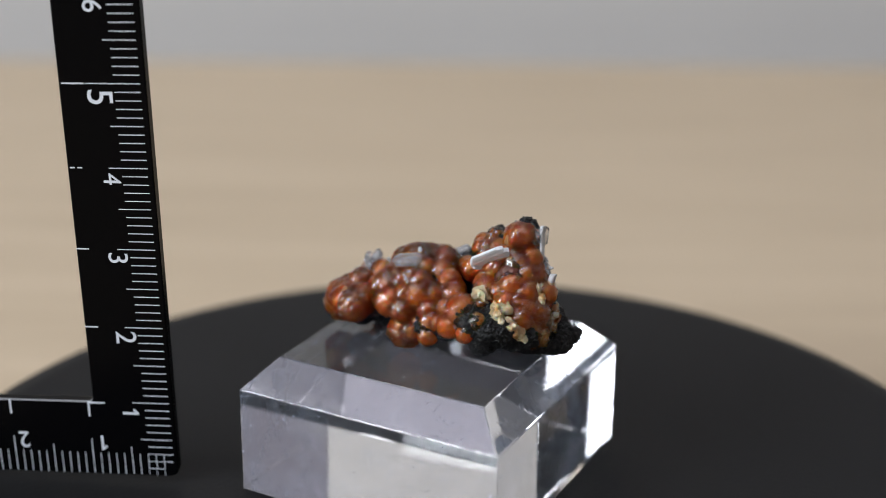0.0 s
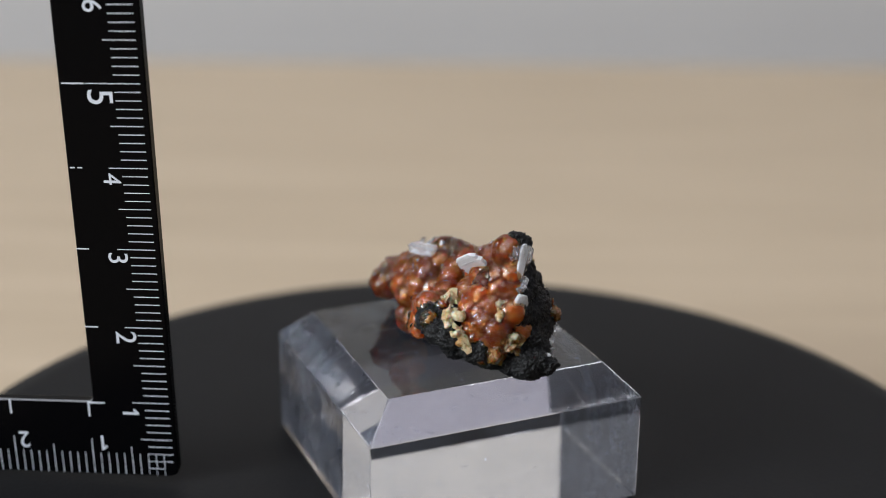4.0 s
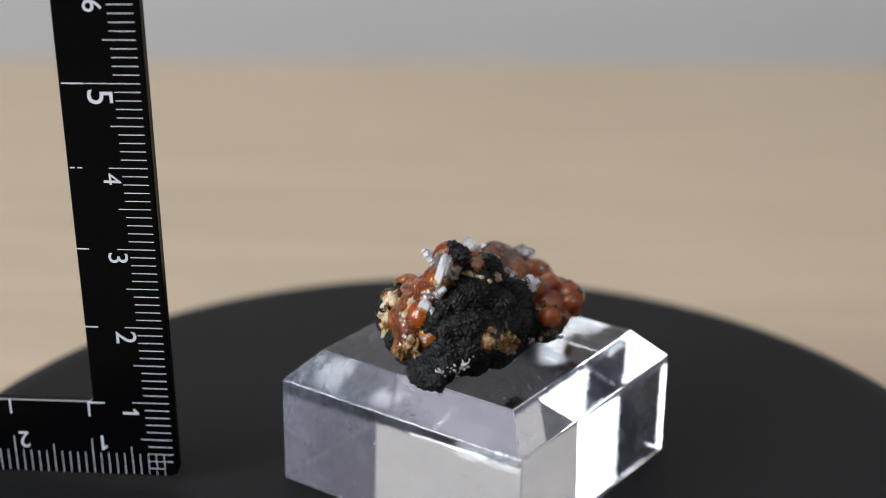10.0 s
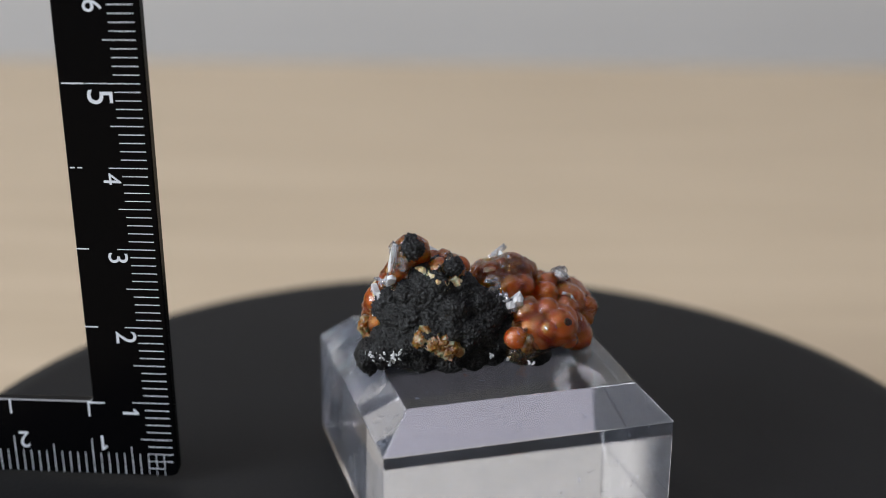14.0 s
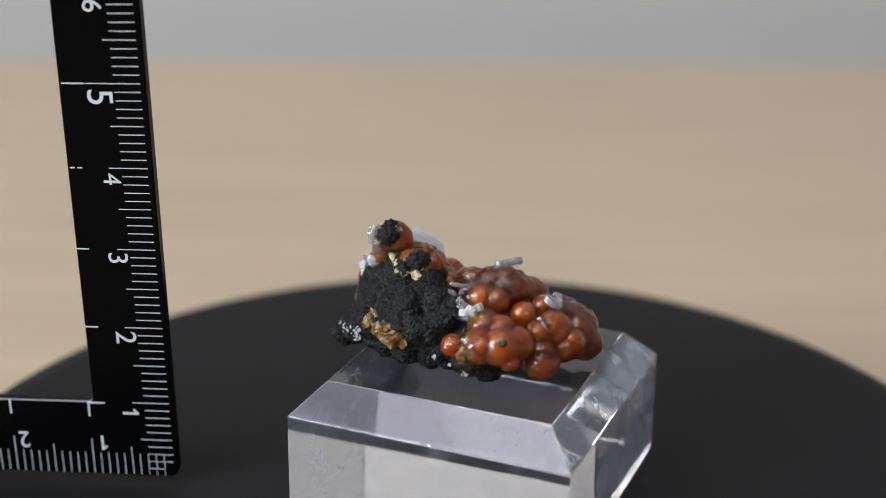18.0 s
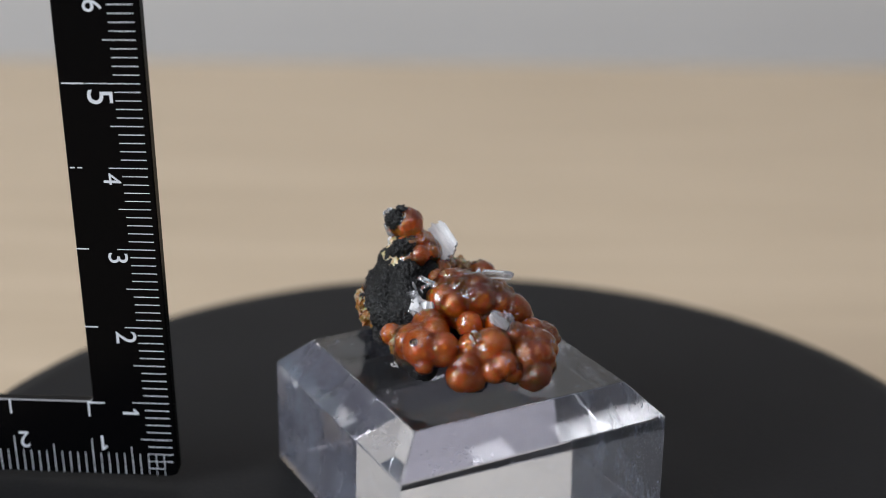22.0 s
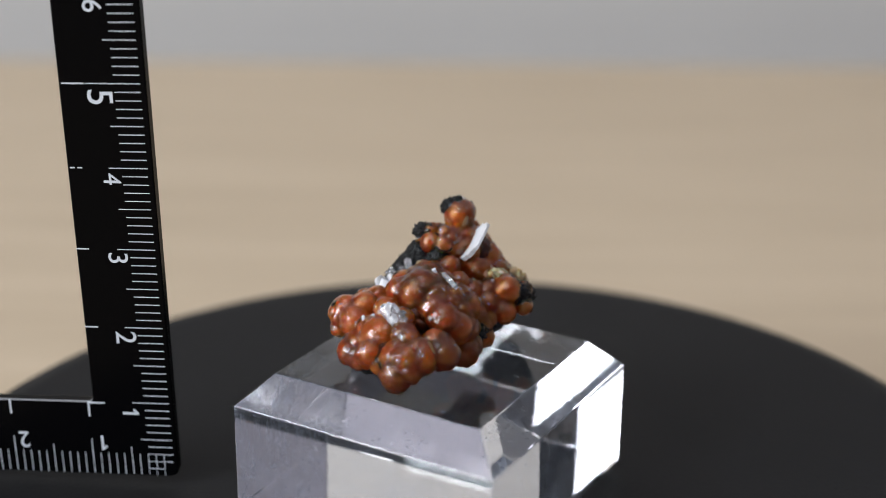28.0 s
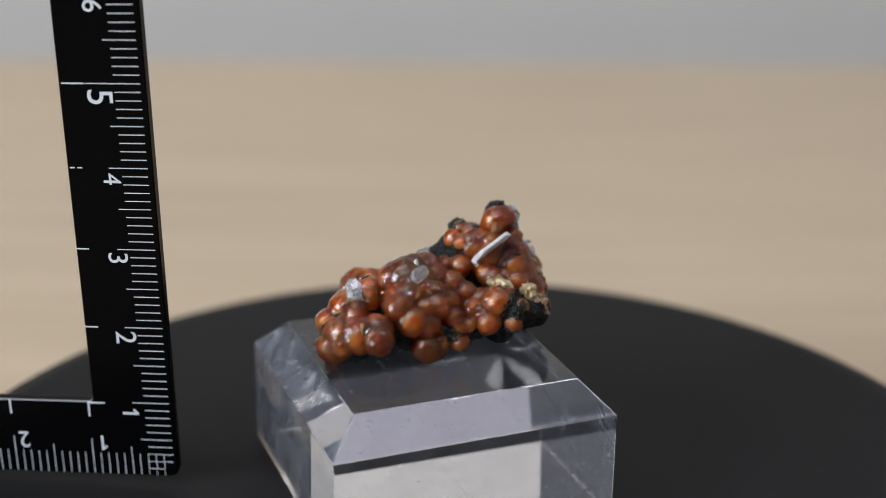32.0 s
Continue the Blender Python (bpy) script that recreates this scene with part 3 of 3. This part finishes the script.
globules([(-2.3, 6.0, 26.2, 2.2), (-4.9, 4.0, 26.6, 2.9), (-6.2, 2.4, 26.6, 1.9), (-3.4, 4.3, 27.5, 2.0), (-4.3, 6.4, 24.8, 1.4), (1.3, -4.6, 23.6, 2.5),
          (-6.3, 4.9, 27.1, 1.8), (-5.1, 4.0, 27.7, 2.0), (-4.7, 3.2, 27.7, 1.7), (-7.3, 2.5, 25.6, 2.2), (-7.6, 1.0, 23.6, 2.1), (-5.5, 0.6, 26.2, 1.8),
          (-4.7, -0.3, 26.3, 1.5), (-4.9, -0.9, 24.9, 2.0), (-6.7, -1.0, 23.0, 1.6), (-1.3, -3.1, 23.8, 1.3), (-6.2, -0.8, 20.0, 2.0), (-8.7, 1.5, 25.2, 1.9),
          (-8.1, 0.0, 23.7, 2.0), (-6.6, 1.4, 26.0, 1.9), (-3.9, 4.0, 28.0, 1.6), (-1.6, 3.4, 27.6, 1.7), (-4.1, 2.0, 27.0, 1.8), (-1.9, 2.0, 26.7, 1.8)])
globules([(-4.4, -0.0, 25.7, 1.8), (-6.2, -0.5, 24.9, 1.6), (-6.8, -1.0, 23.1, 1.7), (-6.7, -1.0, 20.3, 1.8), (-3.2, -0.7, 24.4, 2.1), (-0.6, -0.3, 25.2, 1.8),
          (-0.4, -4.6, 23.3, 1.8), (-3.9, 6.7, 26.5, 1.7), (-1.6, 4.0, 28.0, 1.5), (-1.6, 4.3, 26.6, 2.2)])
globules([(1.7, 11.3, 23.0, 1.3), (-0.3, 10.5, 20.8, 1.9), (-3.6, 13.0, 23.3, 2.2), (-5.6, 11.8, 23.1, 2.1), (-1.6, 13.3, 23.6, 1.2), (-6.9, 8.1, 25.2, 1.5),
          (-2.5, 8.8, 24.3, 1.6), (-4.6, 13.9, 21.8, 1.1), (-1.7, 11.1, 22.5, 2.7), (-3.9, 10.8, 24.4, 1.8), (-2.1, 9.3, 24.3, 2.0)])
globules([(-9.4, 6.1, 25.2, 1.4), (-8.5, 12.0, 20.6, 1.8), (-9.1, 10.9, 20.4, 1.9), (-8.5, 11.1, 21.6, 1.8), (-10.2, 8.6, 23.3, 2.4), (-11.5, 9.9, 21.5, 1.6),
          (-8.5, 9.8, 23.4, 1.7), (-13.6, 6.3, 22.1, 2.2), (-14.6, 5.4, 22.5, 1.8), (-12.3, 5.4, 23.9, 1.6), (-13.8, 4.3, 23.3, 1.4), (-12.9, 8.2, 21.2, 1.5),
          (-15.1, 6.9, 20.8, 1.5), (-9.4, 1.3, 25.1, 1.5), (-11.9, 2.2, 22.9, 2.0), (-12.8, 1.2, 22.5, 1.8), (-14.5, 6.5, 20.4, 1.9), (-14.7, 5.1, 21.3, 1.7),
          (-11.6, 5.8, 24.3, 1.5), (-12.5, 1.5, 22.4, 2.0), (-13.4, 3.6, 22.4, 2.2), (-12.0, 6.0, 24.3, 1.3), (-12.5, 9.6, 22.3, 1.5), (-15.0, 6.5, 20.7, 1.8)])
globules([(0.4, -5.9, 25.0, 1.9), (-1.0, -5.7, 22.9, 1.5), (-3.5, -3.3, 20.6, 1.3), (-3.3, -2.7, 22.3, 1.6), (2.1, -7.9, 24.4, 1.2), (-5.7, -1.8, 20.4, 1.4),
          (4.7, 3.5, 30.9, 1.1), (4.1, 1.8, 30.9, 1.0), (3.3, 3.7, 29.6, 1.0), (2.9, 1.9, 29.9, 1.2), (3.5, 0.9, 30.3, 1.0), (0.3, -3.4, 24.8, 1.4),
          (2.2, 1.8, 27.0, 1.6), (3.2, 3.5, 30.1, 1.2)])
globules([(1.8, 1.1, 27.5, 1.4), (-1.0, 0.0, 26.4, 1.5), (-0.5, -1.6, 25.3, 1.5), (-3.5, -2.2, 23.4, 1.5), (-1.2, -3.7, 24.2, 1.3), (-2.4, -3.8, 22.4, 1.1),
          (-4.6, -1.4, 21.7, 1.2), (3.7, -0.5, 27.4, 1.3), (1.3, 2.9, 27.2, 1.3), (0.8, -8.1, 22.9, 1.1), (2.4, -5.9, 25.5, 0.9)])

merged("orange_mass", ORANGE_BALLS, 0.17, ORANGE_MASS, 0.06, 0.04, 9.0, 10)


def chip_mesh(seed, mat):
    rnd = random.Random(seed)
    bm = bmesh.new()
    for _ in range(11):
        v = Vector((rnd.gauss(0, 1), rnd.gauss(0, 1), rnd.gauss(0, 0.6))).normalized() * rnd.uniform(0.75, 1.05)
        bm.verts.new(v)
    bmesh.ops.convex_hull(bm, input=bm.verts)
    loose = [v for v in bm.verts if not v.link_faces]
    bmesh.ops.delete(bm, geom=loose, context="VERTS")
    return mesh_of("chip", bm, mat)


def chips(name, mat, size, places, many=1, spread=0.0):
    """Small angular flakes stuck on the rock, several at each place."""
    shapes = [chip_mesh(s, mat) for s in range(5)]
    for x, y, z in places:
        for _ in range(many):
            ob = new(name, dice.choice(shapes))
            ob.parent = specimen
            s = size * MM * dice.uniform(0.6, 1.25)
            turn = Euler([dice.uniform(0, 6.28) for _ in range(3)]).to_matrix().to_4x4()
            j = [dice.gauss(0, spread) for _ in range(3)]
            ob.matrix_basis = Matrix.Translation(((x + j[0]) * MM, (y + j[1]) * MM, (z + j[2]) * MM)) @ turn @ Matrix.Diagonal((s, s * dice.uniform(0.6, 1), s * dice.uniform(0.35, 0.7), 1))


def strip(path, r, spread, many):
    """Small grains strewn along a line on the rock."""
    out = []
    for a, b in zip(path, path[1:]):
        for _ in range(many):
            f = dice.random()
            out.append(tuple(u + (v - u) * f + dice.gauss(0, spread) for u, v in zip(a, b)) + (r * dice.uniform(0.5, 1.1),))
    return out


merged("cream_crust", strip([(4.5, -7.0, 25.7), (4.8, -7.9, 24.7), (6.5, -7.6, 23.4), (7.3, -7.4, 22.3)], 0.36, 0.25, 34) + strip([(4.5, -7.0, 25.7), (6.1, -6.7, 25.4)], 0.42, 0.25, 10), 0.11, CRUST, 0.35, 0.14, 4.0, 14)
merged("cream_crust", strip([(9.5, -4.1, 27.6), (9.7, -4.4, 26.6), (9.9, -4.9, 25.4)], 0.24, 0.12, 12), 0.11, CRUST, 0.35, 0.14, 5.0, 14)
merged("cream_crust", strip([(8.1, 1.8, 30.4), (7.6, 3.0, 30.0), (7.5, 4.0, 29.4), (6.6, 5.0, 29.2), (4.6, 5.0, 29.1)], 0.4, 0.22, 9), 0.11, CRUST, 0.35, 0.14, 6.0, 14)
merged("cream_crust", strip([(2.6, -3.5, 25.9), (3.2, -4.5, 26.4), (1.9, -5.8, 25.3)], 0.42, 0.3, 34), 0.11, CRUST, 0.35, 0.14, 7.0, 14)
merged("amber_mass", strip([(10.4, 4.9, 23.6), (9.3, 6.1, 23.2), (8.0, 6.8, 22.3), (7.4, 7.2, 22.2)], 0.85, 0.3, 8), 0.12, AMBER_MASS, 0.25, 0.25, 11.0)
merged("amber_mass", strip([(0.0, 10.1, 23.2), (0.2, 11.2, 22.7), (0.0, 12.3, 21.7)], 0.8, 0.2, 8), 0.12, AMBER_MASS, 0.25, 0.25, 12.0)
merged("amber_mass", strip([(8.7, -6.0, 20.9), (9.6, -5.5, 21.1), (10.5, -4.3, 22.2), (10.7, -3.7, 23.5)], 0.75, 0.25, 8), 0.12, AMBER_MASS, 0.25, 0.25, 13.0)
def flakes(name, mat, size, path, many, spread):
    """Thin curled plates overlapping along a line, their flat sides turned outwards."""
    shapes = [chip_mesh(s, mat) for s in range(20, 25)]
    for a, b in zip(path, path[1:]):
        for _ in range(many):
            f = dice.random()
            p = Vector([u + (v - u) * f + dice.gauss(0, spread) for u, v in zip(a, b)])
            out = (p - Vector((5.0, 0.5, 24.0))).normalized() + Vector([dice.gauss(0, 0.35) for _ in range(3)])
            s = size * MM * dice.uniform(0.55, 1.3)
            ob = new(name, dice.choice(shapes))
            ob.parent = specimen
            turn = out.to_track_quat("Z", "Y").to_matrix().to_4x4() @ Matrix.Rotation(dice.uniform(0, 6.28), 4, "Z")
            ob.matrix_basis = Matrix.Translation(p * MM) @ turn @ Matrix.Diagonal((s, s * dice.uniform(0.5, 0.85), s * 0.2, 1))


flakes("crust_flake", CRUST, 1.05, [(4.5, -7.0, 25.7), (4.8, -7.9, 24.7), (6.5, -7.6, 23.4), (7.3, -7.4, 22.3)], 15, 0.25)
flakes("crust_flake", CRUST, 0.8, [(4.5, -7.0, 25.7), (6.1, -6.7, 25.4)], 6, 0.2)
flakes("crust_flake", CRUST, 0.6, [(9.5, -4.1, 27.6), (9.7, -4.4, 26.6), (9.9, -4.9, 25.4)], 5, 0.12)
flakes("crust_flake", CRUST, 0.75, [(8.1, 1.8, 30.4), (7.6, 3.0, 30.0), (7.5, 4.0, 29.4), (6.6, 5.0, 29.2), (4.6, 5.0, 29.1)], 5, 0.2)
flakes("crust_flake", CRUST, 1.0, [(2.6, -3.5, 25.9), (3.2, -4.5, 26.4), (1.9, -5.8, 25.3)], 13, 0.35)
flakes("amber_flake", AMBER, 1.1, [(10.4, 4.9, 23.6), (9.3, 6.1, 23.2), (8.0, 6.8, 22.3), (7.4, 7.2, 22.2)], 5, 0.3)
flakes("amber_flake", AMBER, 1.1, [(0.0, 10.1, 23.2), (0.2, 11.2, 22.7), (0.0, 12.3, 21.7)], 5, 0.3)
flakes("amber_flake", AMBER, 1.0, [(8.7, -6.0, 20.9), (9.6, -5.5, 21.1), (10.5, -4.3, 22.2), (10.7, -3.7, 23.5)], 6, 0.25)
flakes("clear_crystal", GLASSY, 0.8, [(10.4, 4.9, 24.2), (9.3, 6.1, 23.8)], 4, 0.25)
chips("amber_chip", AMBER, 1.0, [(9.1, -6.0, 21.1), (9.6, -5.6, 21.1), (10.4, -4.4, 23.0), (10.8, -3.7, 23.7), (10.7, -3.9, 21.9), (11.2, -3.1, 21.7), (8.7, -6.2, 20.8), (10.6, -4.6, 22.2),
      (11.2, -3.2, 23.2), (10.6, -4.3, 23.1), (10.5, -2.8, 24.4), (9.1, 0.1, 31.2)], 2, 0.25)
chips("amber_chip", AMBER, 1.0, [(10.4, 4.9, 23.8), (9.9, 5.6, 23.3), (9.3, 6.3, 23.7), (8.5, 6.8, 23.3), (10.0, 5.2, 22.6), (8.8, 6.5, 22.3), (0.0, 10.1, 23.4), (0.2, 11.3, 22.8),
      (0.0, 12.4, 21.8), (10.0, 4.1, 22.2), (9.0, 5.6, 22.1), (8.0, 6.9, 22.1), (7.3, 7.4, 22.3)], 2, 0.25)
chips("white_speck", WHITE_CRYSTAL, 0.3, [(12.5, 2.0, 21.2), (13.0, 1.0, 20.8), (13.3, 0.0, 19.8), (13.5, -0.5, 19.5), (13.2, 0.8, 21.1), (11.6, 3.2, 21.9), (10.4, 4.4, 24.4), (12.4, 1.8, 20.6),
      (12.2, 2.4, 21.1), (11.4, 3.4, 21.8), (1.5, 10.3, 20.0), (0.4, 12.4, 19.9), (14.0, -0.4, 20.8), (13.7, -0.2, 20.1), (13.1, 0.1, 19.4), (13.2, 0.4, 20.4),
      (12.2, 1.4, 20.3), (12.3, 1.4, 19.6), (13.7, -0.1, 20.4), (10.4, -4.5, 21.4), (3.6, 9.2, 20.7)], 5, 0.2)


def blade(cx, cy, cz, along, across, length, width, thick, mat, seed):
    """A tabular crystal with grooves along its faces and stepped ends."""
    rnd = random.Random(seed)
    a = Vector(along).normalized()
    n = a.cross(Vector(across)).normalized()
    b = n.cross(a)
    bm = bmesh.new()
    count = max(3, int(width / 0.22))
    lean = rnd.uniform(-0.25, 0.25)
    columns = []
    step = [rnd.uniform(0.84, 1.02) for _ in range(4 * count)]
    for i in range(2 * count + 1):
        f = i / (2 * count) - 0.5
        v = f * width
        k = 1 - 0.4 * (2 * abs(f)) ** 2.5
        h = thick / 2 * (0.9 + 0.1 * (i % 2)) * (1 - 0.5 * (2 * abs(f)) ** 6) * rnd.uniform(0.9, 1.08)
        u0 = -length / 2 * k * step[i // 2] + lean * v
        u1 = length / 2 * k * step[count + i // 2] + lean * v
        e = rnd.uniform(0.0, 0.12)
        columns.append([bm.verts.new((u * MM, v * MM, w * MM)) for u, w in ((u0, -h), (u1 + e, -h), (u1 - e, h), (u0 - e, h))])
    for p, q in zip(columns, columns[1:]):
        for j in range(4):
            bm.faces.new((p[j], p[(j + 1) % 4], q[(j + 1) % 4], q[j]))
    bm.faces.new(columns[0][::-1])
    bm.faces.new(columns[-1])
    ob = part("crystal_blade", bm, mat, specimen, "striated white crystal blade")
    ob.matrix_basis = Matrix.Translation((cx * MM, cy * MM, cz * MM)) @ Matrix((a, b, n)).transposed().to_4x4()


blade(3.83, -1.95, 30.03, (0.802, -0.338, 0.492), (0.59, 0.577, -0.565), 5.5, 3.4, 0.6, WHITE_CRYSTAL, 1)
blade(-6.0, 0.75, 28.75, (0.955, 0.29, -0.06), (-0.2, 0.6, 0.75), 3.9, 1.6, 0.6, CLEAR_CRYSTAL, 2)
blade(-10.7, 7.0, 26.2, (0.55, 0.65, 0.5), (0.5, -0.6, 0.5), 3.6, 2.0, 0.7, CLEAR_CRYSTAL, 3)
blade(-10.4, 7.3, 26.2, (0.7, 0.3, 0.6), (0.2, -0.9, 0.3), 2.6, 1.1, 0.7, WHITE_CRYSTAL, 4)
blade(6.0, -0.6, 31.8, (0.2, -0.2, 0.95), (0.7, -0.7, 0.0), 1.5, 0.7, 0.6, WHITE_CRYSTAL, 5)
blade(-0.8, 9.3, 26.0, (0.4, 0.3, 0.8), (0.7, -0.6, 0.0), 2.0, 1.2, 0.7, WHITE_CRYSTAL, 6)
blade(-1.4, 8.9, 26.0, (0.9, 0.3, 0.2), (0.0, 0.3, 0.9), 1.6, 0.9, 0.6, WHITE_CRYSTAL, 7)
blade(0.2, 7.6, 26.2, (0.7, 0.3, 0.6), (-0.4, 0.9, 0.2), 2.6, 1.8, 1.0, WHITE_CRYSTAL, 8)
blade(-1.2, 8.3, 26.0, (-0.5, 0.6, 0.6), (0.7, 0.6, 0.0), 2.4, 1.6, 0.9, WHITE_CRYSTAL, 9)
blade(-0.9, 5.3, 27.7, (0.8, 0.5, 0.2), (-0.4, 0.8, 0.2), 2.0, 1.4, 0.7, CLEAR_CRYSTAL, 10)
blade(-1.0, 4.4, 28.7, (0.8, -0.5, 0.1), (0.3, 0.4, 0.8), 1.5, 0.6, 0.6, WHITE_CRYSTAL, 11)
blade(0.0, 8.6, 25.7, (0.2, 0.8, 0.5), (0.9, -0.2, 0.0), 2.0, 1.3, 0.9, WHITE_CRYSTAL, 12)
blade(9.2, -0.3, 32.0, (0.1, 0.2, 1.0), (0.6, 0.7, 0.0), 2.4, 1.5, 0.8, CLEAR_CRYSTAL, 13)
blade(9.3, -0.7, 30.3, (-0.2, 0.0, 1.0), (0.6, 0.7, 0.0), 2.4, 0.9, 0.6, WHITE_CRYSTAL, 14)
blade(9.5, 0.6, 31.2, (0.3, 0.2, 0.9), (0.0, 0.9, -0.2), 2.0, 1.4, 0.8, CLEAR_CRYSTAL, 15)
blade(-4.6, 2.6, 29.2, (0.1, 0.3, 0.9), (0.8, 0.0, 0.0), 1.0, 0.5, 0.5, WHITE_CRYSTAL, 16)
blade(-9.0, 9.7, 24.9, (0.7, -0.2, 0.5), (0.1, 0.9, 0.2), 1.6, 0.6, 0.4, WHITE_CRYSTAL, 17)
blade(-13.9, 2.6, 23.6, (0.3, 0.5, 0.8), (0.8, -0.5, 0.0), 1.6, 0.5, 0.4, WHITE_CRYSTAL, 18)

blade(10.2, -0.7, 28.9, (0.2, 0.5, 0.8), (0.8, -0.4, 0.1), 1.6, 1.1, 0.6, WHITE_CRYSTAL, 33)
blade(10.3, -1.0, 28.3, (0.6, -0.5, 0.6), (0.5, 0.7, 0.1), 1.3, 0.8, 0.5, CLEAR_CRYSTAL, 34)
chips("clear_crystal", GLASSY, 0.75, [(9.4, -0.9, 32.3), (9.5, -0.9, 31.6), (9.3, -0.7, 30.8), (9.2, -0.4, 30.2), (9.6, -0.7, 29.5), (8.8, 0.6, 31.2)], 2, 0.3)
chips("clear_crystal", GLASSY, 0.8, [(1.2, 8.0, 26.8), (0.5, 8.2, 26.5), (-0.3, 8.3, 26.1), (-1.0, 8.2, 26.0), (0.6, 7.0, 27.3), (0.2, 9.0, 25.2)], 3, 0.35)
chips("clear_crystal", GLASSY, 0.7, [(-10.3, 7.6, 26.0), (-10.9, 6.5, 26.4), (-11.2, 6.0, 26.2)], 2, 0.3)
blade(-9.0, 10.6, 24.7, (0.5, 0.2, 0.8), (0.8, -0.4, 0.0), 1.5, 0.3, 0.3, WHITE_CRYSTAL, 31)
blade(0.5, 6.0, 28.2, (0.9, 0.2, 0.3), (-0.2, 0.9, 0.2), 2.2, 0.9, 0.5, CLEAR_CRYSTAL, 32)

blade(10.0, -0.8, 31.5, (0.0, -0.27, -0.96), (0.45, 0.88, -0.25), 4.3, 0.95, 0.4, WHITE_CRYSTAL, 35)
blade(10.1, -0.2, 32.3, (0.1, 0.2, 0.97), (0.7, 0.7, 0.0), 2.4, 1.6, 0.7, CLEAR_CRYSTAL, 36)
blade(11.1, -2.5, 27.4, (0.3, 0.4, 0.85), (0.3, 0.85, -0.4), 1.9, 1.4, 0.7, WHITE_CRYSTAL, 37)
blade(11.0, -2.0, 27.0, (0.5, 0.8, -0.2), (0.2, 0.1, 0.95), 1.7, 1.2, 0.6, WHITE_CRYSTAL, 38)
flakes("crust_flake", CRUST, 0.7, [(11.1, -2.7, 26.8), (11.2, -3.0, 25.0)], 7, 0.15)
flakes("clear_crystal", GLASSY, 0.7, [(10.3, -1.0, 30.6), (10.9, -2.2, 28.2)], 7, 0.25)


def frost_glints(many, size):
    """Thin pale scales flat on the globules' outside: frost flecks and glints made solid."""
    shapes = [chip_mesh(s, CLEAR_CRYSTAL) for s in range(40, 44)]
    made = 0
    while made < many:
        c, r = dice.choice(GLOBULE_BALLS)
        d = Vector((dice.gauss(0, 1), dice.gauss(0, 1), abs(dice.gauss(0.4, 0.8)))).normalized()
        p = c + d * r * 1.07
        if any((p - o).length < k * 1.06 for o, k in GLOBULE_BALLS if o is not c):
            continue
        made += 1
        ob = new("frost_scale", dice.choice(shapes))
        ob.parent = specimen
        s = size * MM * dice.uniform(0.5, 1.3)
        turn = d.to_track_quat("Z", "Y").to_matrix().to_4x4() @ Matrix.Rotation(dice.uniform(0, 6.28), 4, "Z")
        ob.matrix_basis = Matrix.Translation(p * MM) @ turn @ Matrix.Diagonal((s, s * dice.uniform(0.3, 0.6), s * 0.16, 1))


frost_glints(190, 0.3)


# ---- motion of the turning things ----
def motions():
    rows = [(t * 0.5, pose(0, 0, 0, 0, 0, SPIN * t * 0.5)) for t in range(65)]
    for thing in (disc, block, specimen):
        walk(thing, rows)


motions()
